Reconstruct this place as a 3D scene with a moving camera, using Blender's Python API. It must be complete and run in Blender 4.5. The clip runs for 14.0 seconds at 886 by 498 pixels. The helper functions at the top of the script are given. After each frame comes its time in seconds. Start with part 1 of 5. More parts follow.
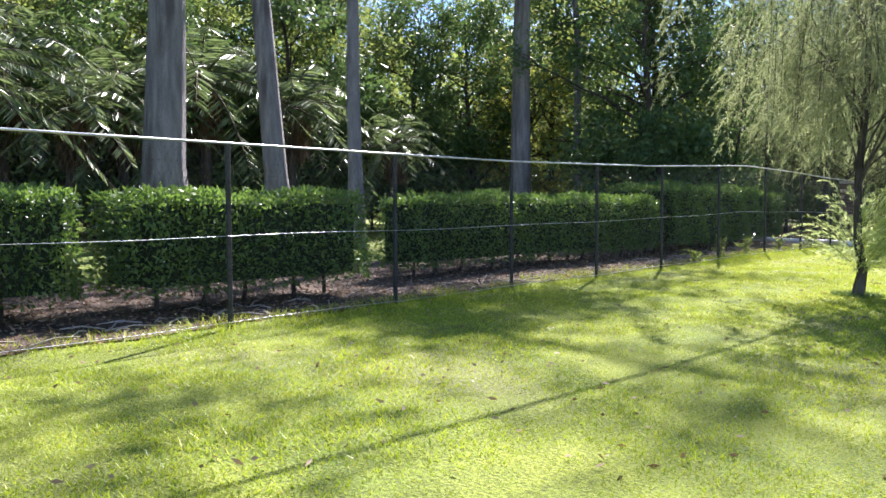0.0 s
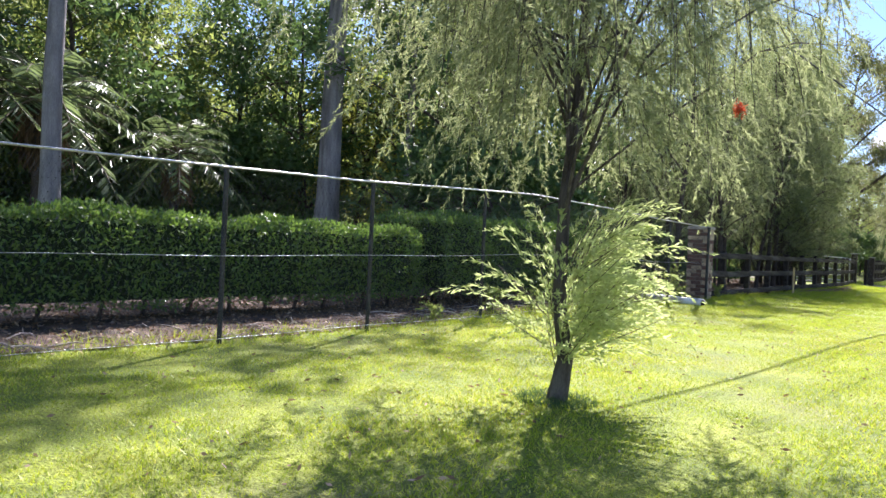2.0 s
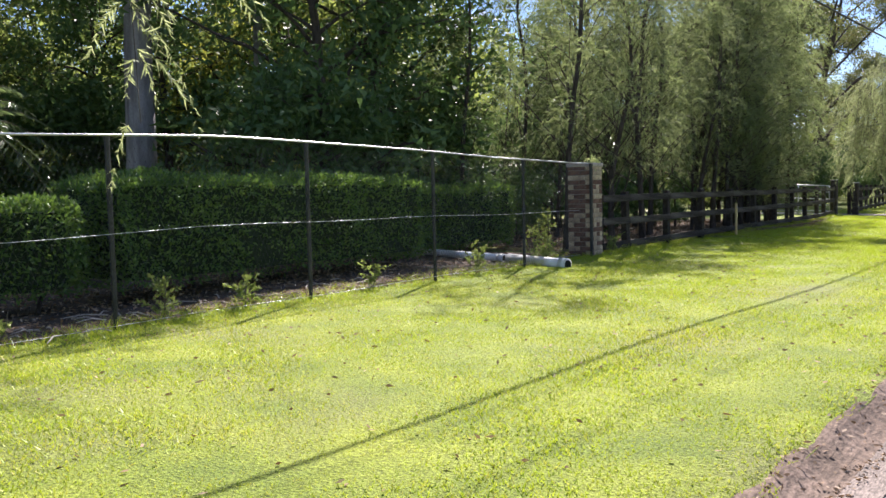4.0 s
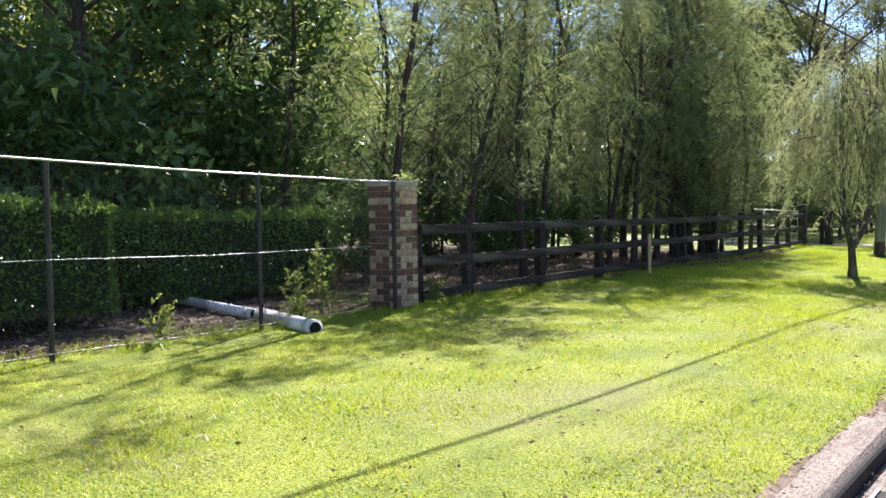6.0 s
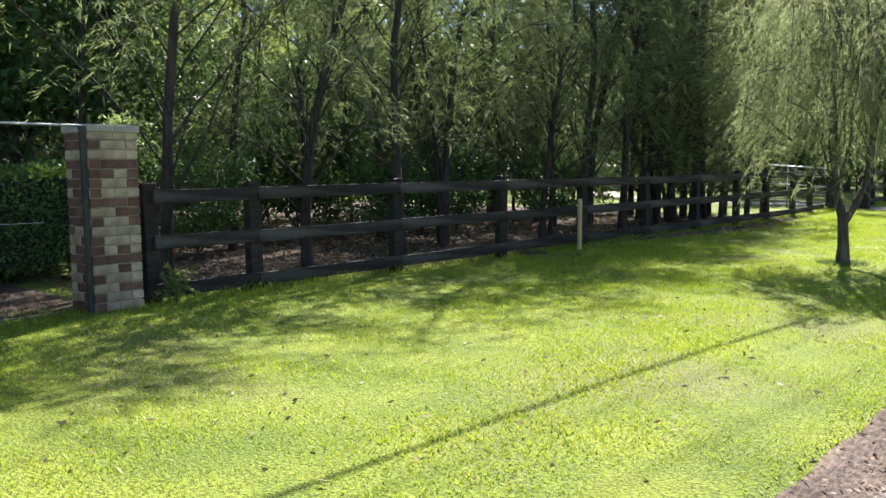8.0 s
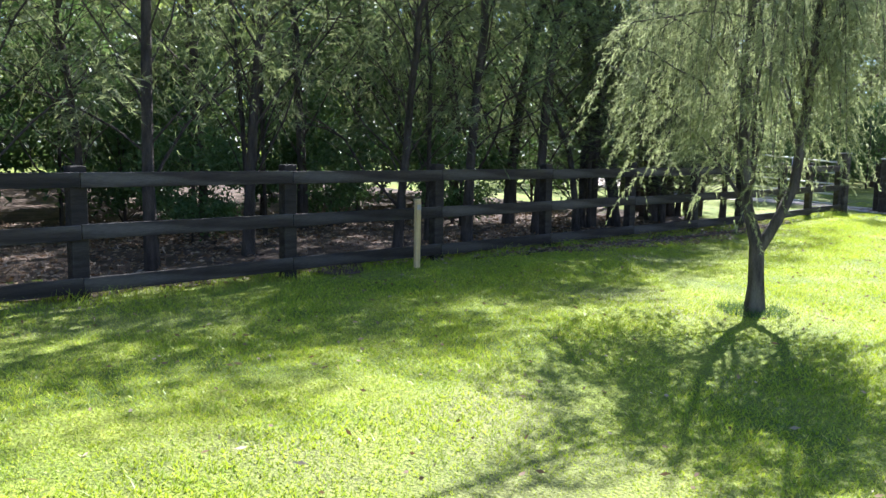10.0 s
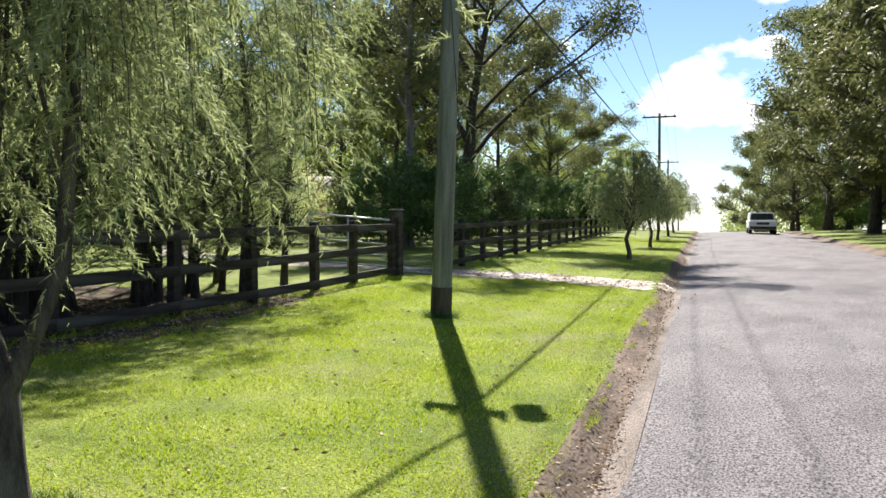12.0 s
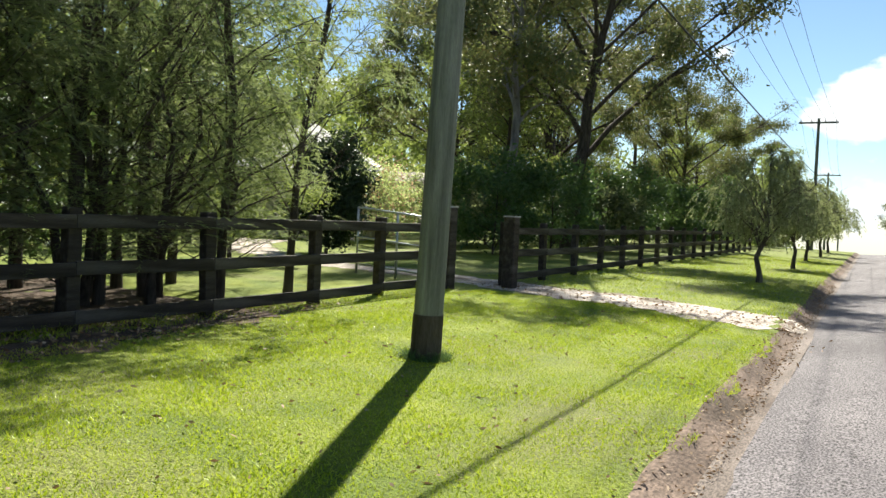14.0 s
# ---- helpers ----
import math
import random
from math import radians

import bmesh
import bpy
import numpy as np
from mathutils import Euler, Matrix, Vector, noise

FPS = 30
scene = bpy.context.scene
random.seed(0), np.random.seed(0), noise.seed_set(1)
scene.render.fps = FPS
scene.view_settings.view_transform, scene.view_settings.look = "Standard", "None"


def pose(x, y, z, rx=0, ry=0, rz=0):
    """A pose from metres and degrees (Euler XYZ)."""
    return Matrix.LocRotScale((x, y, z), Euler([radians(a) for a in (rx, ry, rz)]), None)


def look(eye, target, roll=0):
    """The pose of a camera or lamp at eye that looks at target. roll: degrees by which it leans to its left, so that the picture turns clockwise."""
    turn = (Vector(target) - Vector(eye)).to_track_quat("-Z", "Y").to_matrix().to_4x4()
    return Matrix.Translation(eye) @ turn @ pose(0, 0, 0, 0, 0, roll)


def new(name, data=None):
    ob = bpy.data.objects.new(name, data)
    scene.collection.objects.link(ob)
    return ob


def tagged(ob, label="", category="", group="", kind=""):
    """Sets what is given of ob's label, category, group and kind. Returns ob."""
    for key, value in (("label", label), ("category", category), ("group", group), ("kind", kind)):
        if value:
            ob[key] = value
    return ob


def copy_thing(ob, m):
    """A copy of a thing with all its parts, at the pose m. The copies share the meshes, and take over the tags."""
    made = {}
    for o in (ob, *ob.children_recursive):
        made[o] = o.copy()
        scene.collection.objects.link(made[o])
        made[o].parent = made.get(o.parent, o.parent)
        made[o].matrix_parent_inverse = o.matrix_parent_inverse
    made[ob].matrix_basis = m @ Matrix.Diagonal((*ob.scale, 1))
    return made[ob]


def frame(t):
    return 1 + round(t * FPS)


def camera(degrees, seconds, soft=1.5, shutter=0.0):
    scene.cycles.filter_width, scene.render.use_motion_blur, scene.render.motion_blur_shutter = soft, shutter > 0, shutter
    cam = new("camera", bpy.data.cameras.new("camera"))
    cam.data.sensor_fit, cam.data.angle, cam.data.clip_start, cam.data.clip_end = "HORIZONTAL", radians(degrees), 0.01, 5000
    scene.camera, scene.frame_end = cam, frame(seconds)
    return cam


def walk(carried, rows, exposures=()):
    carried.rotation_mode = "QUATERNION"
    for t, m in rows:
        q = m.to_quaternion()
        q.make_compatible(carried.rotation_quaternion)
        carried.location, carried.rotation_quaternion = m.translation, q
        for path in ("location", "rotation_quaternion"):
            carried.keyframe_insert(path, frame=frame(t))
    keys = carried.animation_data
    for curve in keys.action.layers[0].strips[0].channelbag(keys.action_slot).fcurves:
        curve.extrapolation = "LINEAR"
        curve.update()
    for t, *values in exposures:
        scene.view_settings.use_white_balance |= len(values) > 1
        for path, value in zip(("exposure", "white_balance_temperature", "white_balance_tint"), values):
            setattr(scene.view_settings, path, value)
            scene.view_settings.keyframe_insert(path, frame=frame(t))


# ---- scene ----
cam = camera(56.4, 14.0)
PATH = [
    (0, (-1.311, -0.51, 1.158), (-2.611, 1.007, 1.051), -0.2),
    (0.5, (-1.33, 0.899, 1.153), (-2.572, 2.463, 1.036), -0.4),
    (1, (-1.339, 2.36, 1.159), (-2.565, 3.936, 1.045), 1.5),
    (1.5, (-1.326, 3.69, 1.137), (-2.572, 5.252, 1.045), 2.8),
    (2, (-1.263, 5.033, 1.129), (-2.429, 6.658, 1.112), 2.7),
    (2.5, (-1.173, 6.365, 1.153), (-2.164, 8.102, 1.169), 0.9),
    (2.7, (-1.12, 6.912, 1.17), (-2.075, 8.669, 1.175), 0.3),
    (4.8, (-0.332, 12.619, 1.29), (-1.655, 14.108, 1.11), -1.8),
    (5, (-0.324, 13.144, 1.293), (-1.643, 14.64, 1.13), -1.2),
    (5.5, (-0.352, 14.477, 1.292), (-1.661, 15.984, 1.173), 0.0),
    (5.9, (-0.308, 15.578, 1.312), (-1.565, 17.131, 1.228), -0.6),
    (6, (-0.295, 15.839, 1.314), (-1.519, 17.418, 1.231), -0.9),
    (6.5, (-0.195, 17.081, 1.329), (-1.339, 18.716, 1.193), 0.4),
    (7, (-0.156, 18.318, 1.31), (-1.325, 19.935, 1.174), 0.3),
    (7.2, (-0.153, 18.805, 1.309), (-1.393, 20.366, 1.155), -0.6),
    (9.3, (-0.261, 23.625, 1.437), (-1.638, 25.061, 1.231), -0.3),
    (9.5, (-0.255, 24.085, 1.437), (-1.633, 25.518, 1.223), 0.2),
    (10, (-0.276, 25.264, 1.465), (-1.706, 26.64, 1.216), 1.1),
    (10.5, (-0.344, 26.412, 1.482), (-1.806, 27.754, 1.235), 1.1),
    (11, (-0.471, 27.688, 1.416), (-1.687, 29.267, 1.252), 1.6),
    (11.1, (-0.486, 27.939, 1.414), (-1.646, 29.56, 1.258), 1.3),
    (11.5, (-0.495, 28.813, 1.393), (-1.436, 30.576, 1.304), -0.1),
    (12, (-0.484, 29.786, 1.38), (-1.226, 31.641, 1.294), -0.1),
    (12.5, (-0.462, 30.737, 1.376), (-1.142, 32.615, 1.27), -0.1),
    (13, (-0.446, 31.703, 1.353), (-1.192, 33.555, 1.23), 0.6),
    (13.5, (-0.473, 32.606, 1.328), (-1.371, 34.389, 1.211), 1.7),
    (14, (-0.541, 33.487, 1.317), (-1.587, 35.191, 1.235), 2.5),
]
EXPOSURES = [(0.0, 1.38, 6000, 20), (1.5, 1.4, 6000, 21), (2.0, 1.42, 6000, 23), (2.6, 1.08, 6150, 23), (5.0, 1.15, 6300, 17), (6.0, 1.3, 6250, 18), (7.0, 1.2, 6450, 11), (9.3, 1.38, 5700, 11), (10.1, 1.7, 5650, 16), (10.6, 1.9, 5650, 20), (11.0, 1.8, 5800, 22), (11.5, 1.28, 6100, 13), (12.2, 0.77, 6500, 9), (13.0, 0.7, 6550, 8), (14.0, 0.8, 6650, 5)]
walk(cam, [(t, look(eye, target, roll)) for t, eye, target, roll in PATH], EXPOSURES)

# ---- light ----
SUN_AZ, SUN_EL = 22.5, 46.0      # degrees left of +y, above the horizon
az, el = radians(SUN_AZ), radians(SUN_EL)
to_sun = Vector((-math.sin(az) * math.cos(el), math.cos(az) * math.cos(el), math.sin(el)))
sun = new("sun", bpy.data.lights.new("sun", "SUN"))
sun.data.energy, sun.data.angle, sun.data.color = 7.4, radians(0.55), (1.0, 0.94, 0.85)
sun.matrix_world = look(to_sun * 60, (0, 0, 0))

world = bpy.data.worlds.new("sky")
scene.world = world
world.use_nodes = True
wn, wl = world.node_tree.nodes, world.node_tree.links
wn.clear()
w_out, w_bg = wn.new("ShaderNodeOutputWorld"), wn.new("ShaderNodeBackground")
w_sky = wn.new("ShaderNodeTexSky")
w_sky.sky_type, w_sky.sun_disc = "NISHITA", False
w_sky.sun_elevation, w_sky.sun_rotation = el, -az
w_sky.air_density, w_sky.dust_density, w_sky.ozone_density = 0.9, 0.05, 3.5
w_co, w_map = wn.new("ShaderNodeTexCoord"), wn.new("ShaderNodeMapping")
w_map.inputs["Scale"].default_value = (6.0, 6.0, 11.0)
w_map.inputs["Location"].default_value = (1.9, 0.7, 0.4)
w_no = wn.new("ShaderNodeTexNoise")
w_no.inputs["Scale"].default_value, w_no.inputs["Detail"].default_value, w_no.inputs["Roughness"].default_value = 1.6, 7.0, 0.5
w_ra = wn.new("ShaderNodeValToRGB")
w_ra.color_ramp.elements[0].position, w_ra.color_ramp.elements[1].position = 0.6, 0.66
w_mix = wn.new("ShaderNodeMixRGB")
w_mix.inputs[2].default_value = (8.4, 8.7, 9.1, 1)
wl.new(w_co.outputs["Generated"], w_map.inputs[0])
wl.new(w_map.outputs[0], w_no.inputs["Vector"])
heap = w_no.outputs[0]
for way, size, much in (((-0.04, 0.985, 0.143), 0.043, 0.25), ((-0.1, 0.985, 0.131), 0.03, 0.22), ((0.0, 0.98, 0.19), 0.018, 0.18), ((-0.065, 0.998, 0.028), 0.035, 0.2)):
    w_d, w_f, w_a = wn.new("ShaderNodeVectorMath"), wn.new("ShaderNodeMapRange"), wn.new("ShaderNodeMath")
    w_d.operation, w_d.inputs[1].default_value = "DISTANCE", Vector(way).normalized()
    w_f.inputs[1].default_value, w_f.inputs[2].default_value = size * 1.6, 0.0
    w_f.inputs[3].default_value, w_f.inputs[4].default_value = 0.0, much
    wl.new(w_co.outputs["Generated"], w_d.inputs[0])
    wl.new(w_d.outputs["Value"], w_f.inputs[0])
    wl.new(heap, w_a.inputs[0])
    wl.new(w_f.outputs[0], w_a.inputs[1])
    heap = w_a.outputs[0]
wl.new(heap, w_ra.inputs[0])
wl.new(w_ra.outputs[0], w_mix.inputs[0])
wl.new(w_sky.outputs[0], w_mix.inputs[1])
w_sep, w_rng, w_hz = wn.new("ShaderNodeSeparateXYZ"), wn.new("ShaderNodeMapRange"), wn.new("ShaderNodeMixRGB")
wl.new(w_co.outputs["Generated"], w_sep.inputs[0])
w_rng.inputs[1].default_value, w_rng.inputs[2].default_value, w_rng.inputs[3].default_value, w_rng.inputs[4].default_value = -0.02, 0.12, 0.25, 0.0
wl.new(w_sep.outputs[2], w_rng.inputs[0])
wl.new(w_rng.outputs[0], w_hz.inputs[0])
w_hz.inputs[2].default_value = (4.4, 5.6, 8.2, 1)
wl.new(w_mix.outputs[0], w_hz.inputs[1])
wl.new(w_hz.outputs[0], w_bg.inputs[0])
w_bg.inputs[1].default_value = 0.082
wl.new(w_bg.outputs[0], w_out.inputs[0])

# ---- materials ----
def mat(name, c1, c2, rough=0.8, metal=0.0, scale=3.0, fine=40.0, bump=0.3, spec=0.3, c3=None, stretch=(1, 1, 1), dist=0.01, per_piece=0.0, space="Object", grain=0.45):
    """Two colours over broad noise, a third as stains, fine grain as relief."""
    m = bpy.data.materials.new(name)
    m.use_nodes = True
    n, l = m.node_tree.nodes, m.node_tree.links
    b = n["Principled BSDF"]
    co, mp = n.new("ShaderNodeTexCoord"), n.new("ShaderNodeMapping")
    mp.inputs["Scale"].default_value = stretch
    l.new(co.outputs[space], mp.inputs[0])
    n1, n2, n3 = (n.new("ShaderNodeTexNoise") for _ in range(3))
    for q, s, d in ((n1, scale, 5), (n2, fine, 6), (n3, scale * 0.37, 4)):
        q.inputs["Scale"].default_value, q.inputs["Detail"].default_value = s, d
        l.new(mp.outputs[0], q.inputs["Vector"])
    r1, r2, r3 = (n.new("ShaderNodeMapRange") for _ in range(3))
    for q, r, a, z in ((n1, r1, 0.35, 0.65), (n2, r2, 0.3, 0.7), (n3, r3, 0.52, 0.66)):
        r.inputs[1].default_value, r.inputs[2].default_value = a, z
        l.new(q.outputs[0], r.inputs[0])
    mx = n.new("ShaderNodeMixRGB")
    mx.inputs[1].default_value, mx.inputs[2].default_value = (*c1, 1), (*c2, 1)
    l.new(r1.outputs[0], mx.inputs[0])
    last = mx
    if c3:
        m3 = n.new("ShaderNodeMixRGB")
        m3.inputs[2].default_value = (*c3, 1)
        l.new(r3.outputs[0], m3.inputs[0])
        l.new(last.outputs[0], m3.inputs[1])
        last = m3
    hv = n.new("ShaderNodeHueSaturation")
    ad = n.new("ShaderNodeMath")
    ad.operation, ad.inputs[1].default_value, ad.inputs[2].default_value = "MULTIPLY_ADD", grain, 1 - grain / 2
    l.new(r2.outputs[0], ad.inputs[0])
    val = ad
    if per_piece:
        oi, pm = n.new("ShaderNodeObjectInfo"), n.new("ShaderNodeMath")
        pm.operation, pm.inputs[1].default_value, pm.inputs[2].default_value = "MULTIPLY_ADD", per_piece, 1 - per_piece / 2
        l.new(oi.outputs["Random"], pm.inputs[0])
        mu = n.new("ShaderNodeMath")
        mu.operation = "MULTIPLY"
        l.new(pm.outputs[0], mu.inputs[0])
        l.new(ad.outputs[0], mu.inputs[1])
        val = mu
    l.new(val.outputs[0], hv.inputs["Value"])
    l.new(last.outputs[0], hv.inputs["Color"])
    l.new(hv.outputs[0], b.inputs["Base Color"])
    b.inputs["Roughness"].default_value, b.inputs["Metallic"].default_value = rough, metal
    b.inputs["Specular IOR Level"].default_value = spec
    if bump:
        bu = n.new("ShaderNodeBump")
        bu.inputs["Strength"].default_value, bu.inputs["Distance"].default_value = bump, dist
        l.new(n2.outputs[0], bu.inputs["Height"])
        l.new(bu.outputs[0], b.inputs["Normal"])
    return m


def leaf_mat(name, cols, through_col, amount=0.42, rough=0.6, spec=0.22):
    """A leaf: gloss on top, light let through, each leaf a little different."""
    m = bpy.data.materials.new(name)
    m.use_nodes = True
    n, l = m.node_tree.nodes, m.node_tree.links
    b, out = n["Principled BSDF"], n["Material Output"]
    geo, ramp = n.new("ShaderNodeNewGeometry"), n.new("ShaderNodeValToRGB")
    ramp.color_ramp.elements[0].color, ramp.color_ramp.elements[1].color = (*cols[0], 1), (*cols[-1], 1)
    for i, c in enumerate(cols[1:-1]):
        ramp.color_ramp.elements.new((i + 1) / (len(cols) - 1)).color = (*c, 1)
    l.new(geo.outputs["Random Per Island"], ramp.inputs[0])
    l.new(ramp.outputs[0], b.inputs["Base Color"])
    b.inputs["Roughness"].default_value, b.inputs["Specular IOR Level"].default_value = rough, spec
    tr, mx, tint = n.new("ShaderNodeBsdfTranslucent"), n.new("ShaderNodeMixShader"), n.new("ShaderNodeMixRGB")
    tint.blend_type, tint.inputs[0].default_value, tint.inputs[2].default_value = "MIX", 0.6, (*through_col, 1)
    l.new(ramp.outputs[0], tint.inputs[1])
    l.new(tint.outputs[0], tr.inputs[0])
    mx.inputs[0].default_value = amount
    l.new(b.outputs[0], mx.inputs[1])
    l.new(tr.outputs[0], mx.inputs[2])
    l.new(mx.outputs[0], out.inputs[0])
    return m


M_LAWN = mat("lawn_soil", (0.1, 0.14, 0.015), (0.19, 0.225, 0.026), 0.9, scale=1.3, fine=55, bump=0.8, c3=(0.15, 0.165, 0.045), dist=0.03, grain=1.1)
M_BLADE = leaf_mat("grass_blade", [(0.065, 0.13, 0.009), (0.178, 0.295, 0.015), (0.28, 0.4, 0.025), (0.37, 0.465, 0.034), (0.5, 0.5, 0.09)], (0.52, 0.61, 0.03), 0.4, 0.45, 0.3)
M_STRAW = leaf_mat("dry_grass_blade", [(0.13, 0.19, 0.02), (0.29, 0.37, 0.03), (0.4, 0.45, 0.05), (0.5, 0.48, 0.1), (0.58, 0.52, 0.18)], (0.6, 0.6, 0.06), 0.35, 0.5, 0.25)
M_ASPHALT = mat("chip_seal", (0.108, 0.096, 0.104), (0.15, 0.135, 0.142), 0.8, scale=1.6, fine=70, bump=1.0, c3=(0.085, 0.075, 0.081), stretch=(1, 0.5, 1), dist=0.02, grain=2.2)
M_KERB = mat("brown_verge_dirt", (0.1, 0.07, 0.053), (0.19, 0.138, 0.107), 0.95, scale=2.6, fine=45, bump=0.7, c3=(0.075, 0.052, 0.036), stretch=(1, 0.4, 1), dist=0.02, grain=1.0)
M_GUTTER = mat("silty_gutter_concrete", (0.13, 0.105, 0.09), (0.205, 0.168, 0.148), 0.9, scale=2.2, fine=50, bump=0.5, c3=(0.1, 0.075, 0.06), stretch=(2, 0.5, 2), dist=0.02, grain=1.2)
M_CONC = mat("pale_concrete", (0.33, 0.29, 0.25), (0.45, 0.40, 0.35), 0.9, scale=3, fine=70, bump=0.4, c3=(0.24, 0.19, 0.15))
M_GRAVEL = mat("pale_gravel", (0.34, 0.28, 0.235), (0.55, 0.49, 0.43), 0.9, scale=2.6, fine=30, bump=1.0, c3=(0.13, 0.105, 0.075), dist=0.03, grain=1.4)
M_BED = mat("bark_mulch", (0.055, 0.037, 0.026), (0.12, 0.085, 0.062), 0.95, scale=4, fine=30, bump=1.0, c3=(0.04, 0.03, 0.022), dist=0.03)
M_LITTER = leaf_mat("dry_leaf", [(0.120, 0.070, 0.040), (0.220, 0.140, 0.080), (0.330, 0.240, 0.160), (0.420, 0.340, 0.260)], (0.300, 0.180, 0.080), 0.15, 0.7, 0.2)
M_STEEL = mat("galvanised_steel", (0.42, 0.43, 0.44), (0.58, 0.59, 0.60), 0.38, 0.9, scale=8, fine=60, bump=0.1)
M_BLACKPOST = mat("dark_steel", (0.03, 0.032, 0.032), (0.06, 0.06, 0.058), 0.55, 0.3, scale=6, fine=50, bump=0.2)
# Brighter than the mesh wire: only for the glints at its crossings.
M_CHAIN = mat("chain_glint", (0.3, 0.305, 0.305), (0.42, 0.425, 0.425), 0.2, 0.95, scale=20, fine=60, bump=0)
M_DULL = mat("weathered_wire", (0.1, 0.1, 0.1), (0.16, 0.16, 0.158), 0.6, 0.4, scale=20, fine=60, bump=0)
M_TIMBER = mat("dark_stained_timber", (0.022, 0.017, 0.014), (0.047, 0.037, 0.031), 0.75, scale=3, fine=30, bump=0.6, stretch=(6, 0.6, 6), c3=(0.085, 0.075, 0.066), per_piece=0.5)
M_PEG = mat("raw_pine", (0.5, 0.36, 0.17), (0.62, 0.47, 0.24), 0.7, scale=4, fine=40, bump=0.3, stretch=(8, 8, 0.6))
M_BRICK = mat("cream_brick", (0.42, 0.32, 0.21), (0.56, 0.45, 0.31), 0.9, scale=9, fine=90, bump=0.5, c3=(0.28, 0.2, 0.15), per_piece=0.35)
# For the scattered dark bricks, and for shade on the pier's -y face.
M_BRICK2 = mat("dark_and_shade_brick", (0.11, 0.062, 0.047), (0.19, 0.105, 0.077), 0.9, scale=9, fine=90, bump=0.5, per_piece=0.5)
M_MORTAR = mat("mortar", (0.24, 0.205, 0.16), (0.34, 0.295, 0.235), 0.95, scale=12, fine=120, bump=0.5)
M_PIPE = mat("white_pvc", (0.62, 0.64, 0.66), (0.75, 0.77, 0.78), 0.4, scale=5, fine=60, bump=0.1, c3=(0.5, 0.48, 0.44))
M_BLACK = mat("black_hole", (0.008, 0.008, 0.008), (0.015, 0.014, 0.013), 0.9)
M_POLE = mat("weathered_pole_timber", (0.145, 0.155, 0.13), (0.24, 0.25, 0.215), 0.85, scale=2.5, fine=35, bump=0.7, stretch=(9, 9, 0.5), c3=(0.1, 0.1, 0.085))
M_CABLE = mat("cable", (0.015, 0.015, 0.015), (0.03, 0.03, 0.03), 0.6, bump=0)
M_CERAMIC = mat("insulator", (0.25, 0.2, 0.17), (0.35, 0.3, 0.26), 0.3, bump=0)
M_BARK = mat("grey_gum_bark", (0.16, 0.15, 0.155), (0.27, 0.255, 0.26), 0.9, scale=1.6, fine=22, bump=0.8, stretch=(5, 5, 0.8), c3=(0.1, 0.09, 0.09), dist=0.03)
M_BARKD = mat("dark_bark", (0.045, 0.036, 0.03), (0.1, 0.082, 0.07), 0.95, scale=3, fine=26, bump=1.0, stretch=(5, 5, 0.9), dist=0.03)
M_BARKB = mat("bottlebrush_bark", (0.05, 0.042, 0.036), (0.115, 0.1, 0.085), 0.95, scale=5, fine=40, bump=1.0, stretch=(4, 4, 0.8), c3=(0.16, 0.145, 0.12), dist=0.02)
M_TWIG = mat("twig", (0.09, 0.075, 0.05), (0.15, 0.13, 0.09), 0.9, bump=0)
L_BOTTLE = leaf_mat("bottlebrush_leaf", [(0.065, 0.09, 0.045), (0.125, 0.155, 0.08), (0.22, 0.25, 0.135), (0.37, 0.39, 0.23)], (0.5, 0.56, 0.24), 0.5)
L_LIME = leaf_mat("young_leaf", [(0.24, 0.32, 0.1), (0.34, 0.42, 0.15), (0.43, 0.5, 0.21), (0.52, 0.56, 0.29)], (0.66, 0.74, 0.3), 0.55)
L_CASU = leaf_mat("sheoak_needle", [(0.085, 0.11, 0.06), (0.135, 0.165, 0.095), (0.2, 0.23, 0.135)], (0.4, 0.46, 0.17), 0.48)
L_CASD = leaf_mat("dark_sheoak_needle", [(0.05, 0.078, 0.036), (0.09, 0.125, 0.06), (0.18, 0.215, 0.11)], (0.42, 0.5, 0.18), 0.5)
L_CONIF = leaf_mat("conifer_scale_leaf", [(0.018, 0.034, 0.016), (0.028, 0.05, 0.022), (0.045, 0.07, 0.03)], (0.08, 0.12, 0.04), 0.12, 0.5, 0.3)
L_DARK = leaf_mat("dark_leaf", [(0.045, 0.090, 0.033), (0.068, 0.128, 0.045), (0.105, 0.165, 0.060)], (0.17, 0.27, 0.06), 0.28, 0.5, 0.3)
L_MID = leaf_mat("forest_leaf", [(0.081, 0.128, 0.041), (0.135, 0.182, 0.061), (0.203, 0.243, 0.081)], (0.432, 0.513, 0.108), 0.42)
L_YEL = leaf_mat("yellow_green_leaf", [(0.154, 0.187, 0.033), (0.231, 0.264, 0.050), (0.330, 0.319, 0.066)], (0.528, 0.528, 0.088), 0.45)
L_GUM = leaf_mat("gum_leaf", [(0.062, 0.094, 0.040), (0.106, 0.131, 0.056), (0.150, 0.163, 0.075), (0.213, 0.163, 0.069)], (0.25, 0.28, 0.085), 0.3, 0.55, 0.25)
L_HEDGE = leaf_mat("hedge_leaf", [(0.037, 0.088, 0.022), (0.062, 0.131, 0.033), (0.106, 0.188, 0.044), (0.150, 0.237, 0.056)], (0.300, 0.475, 0.062), 0.32, 0.45, 0.35)
L_PALM = leaf_mat("palm_leaflet", [(0.06, 0.1, 0.042), (0.1, 0.147, 0.062), (0.16, 0.2, 0.1)], (0.3, 0.4, 0.13), 0.35, 0.35, 0.5)
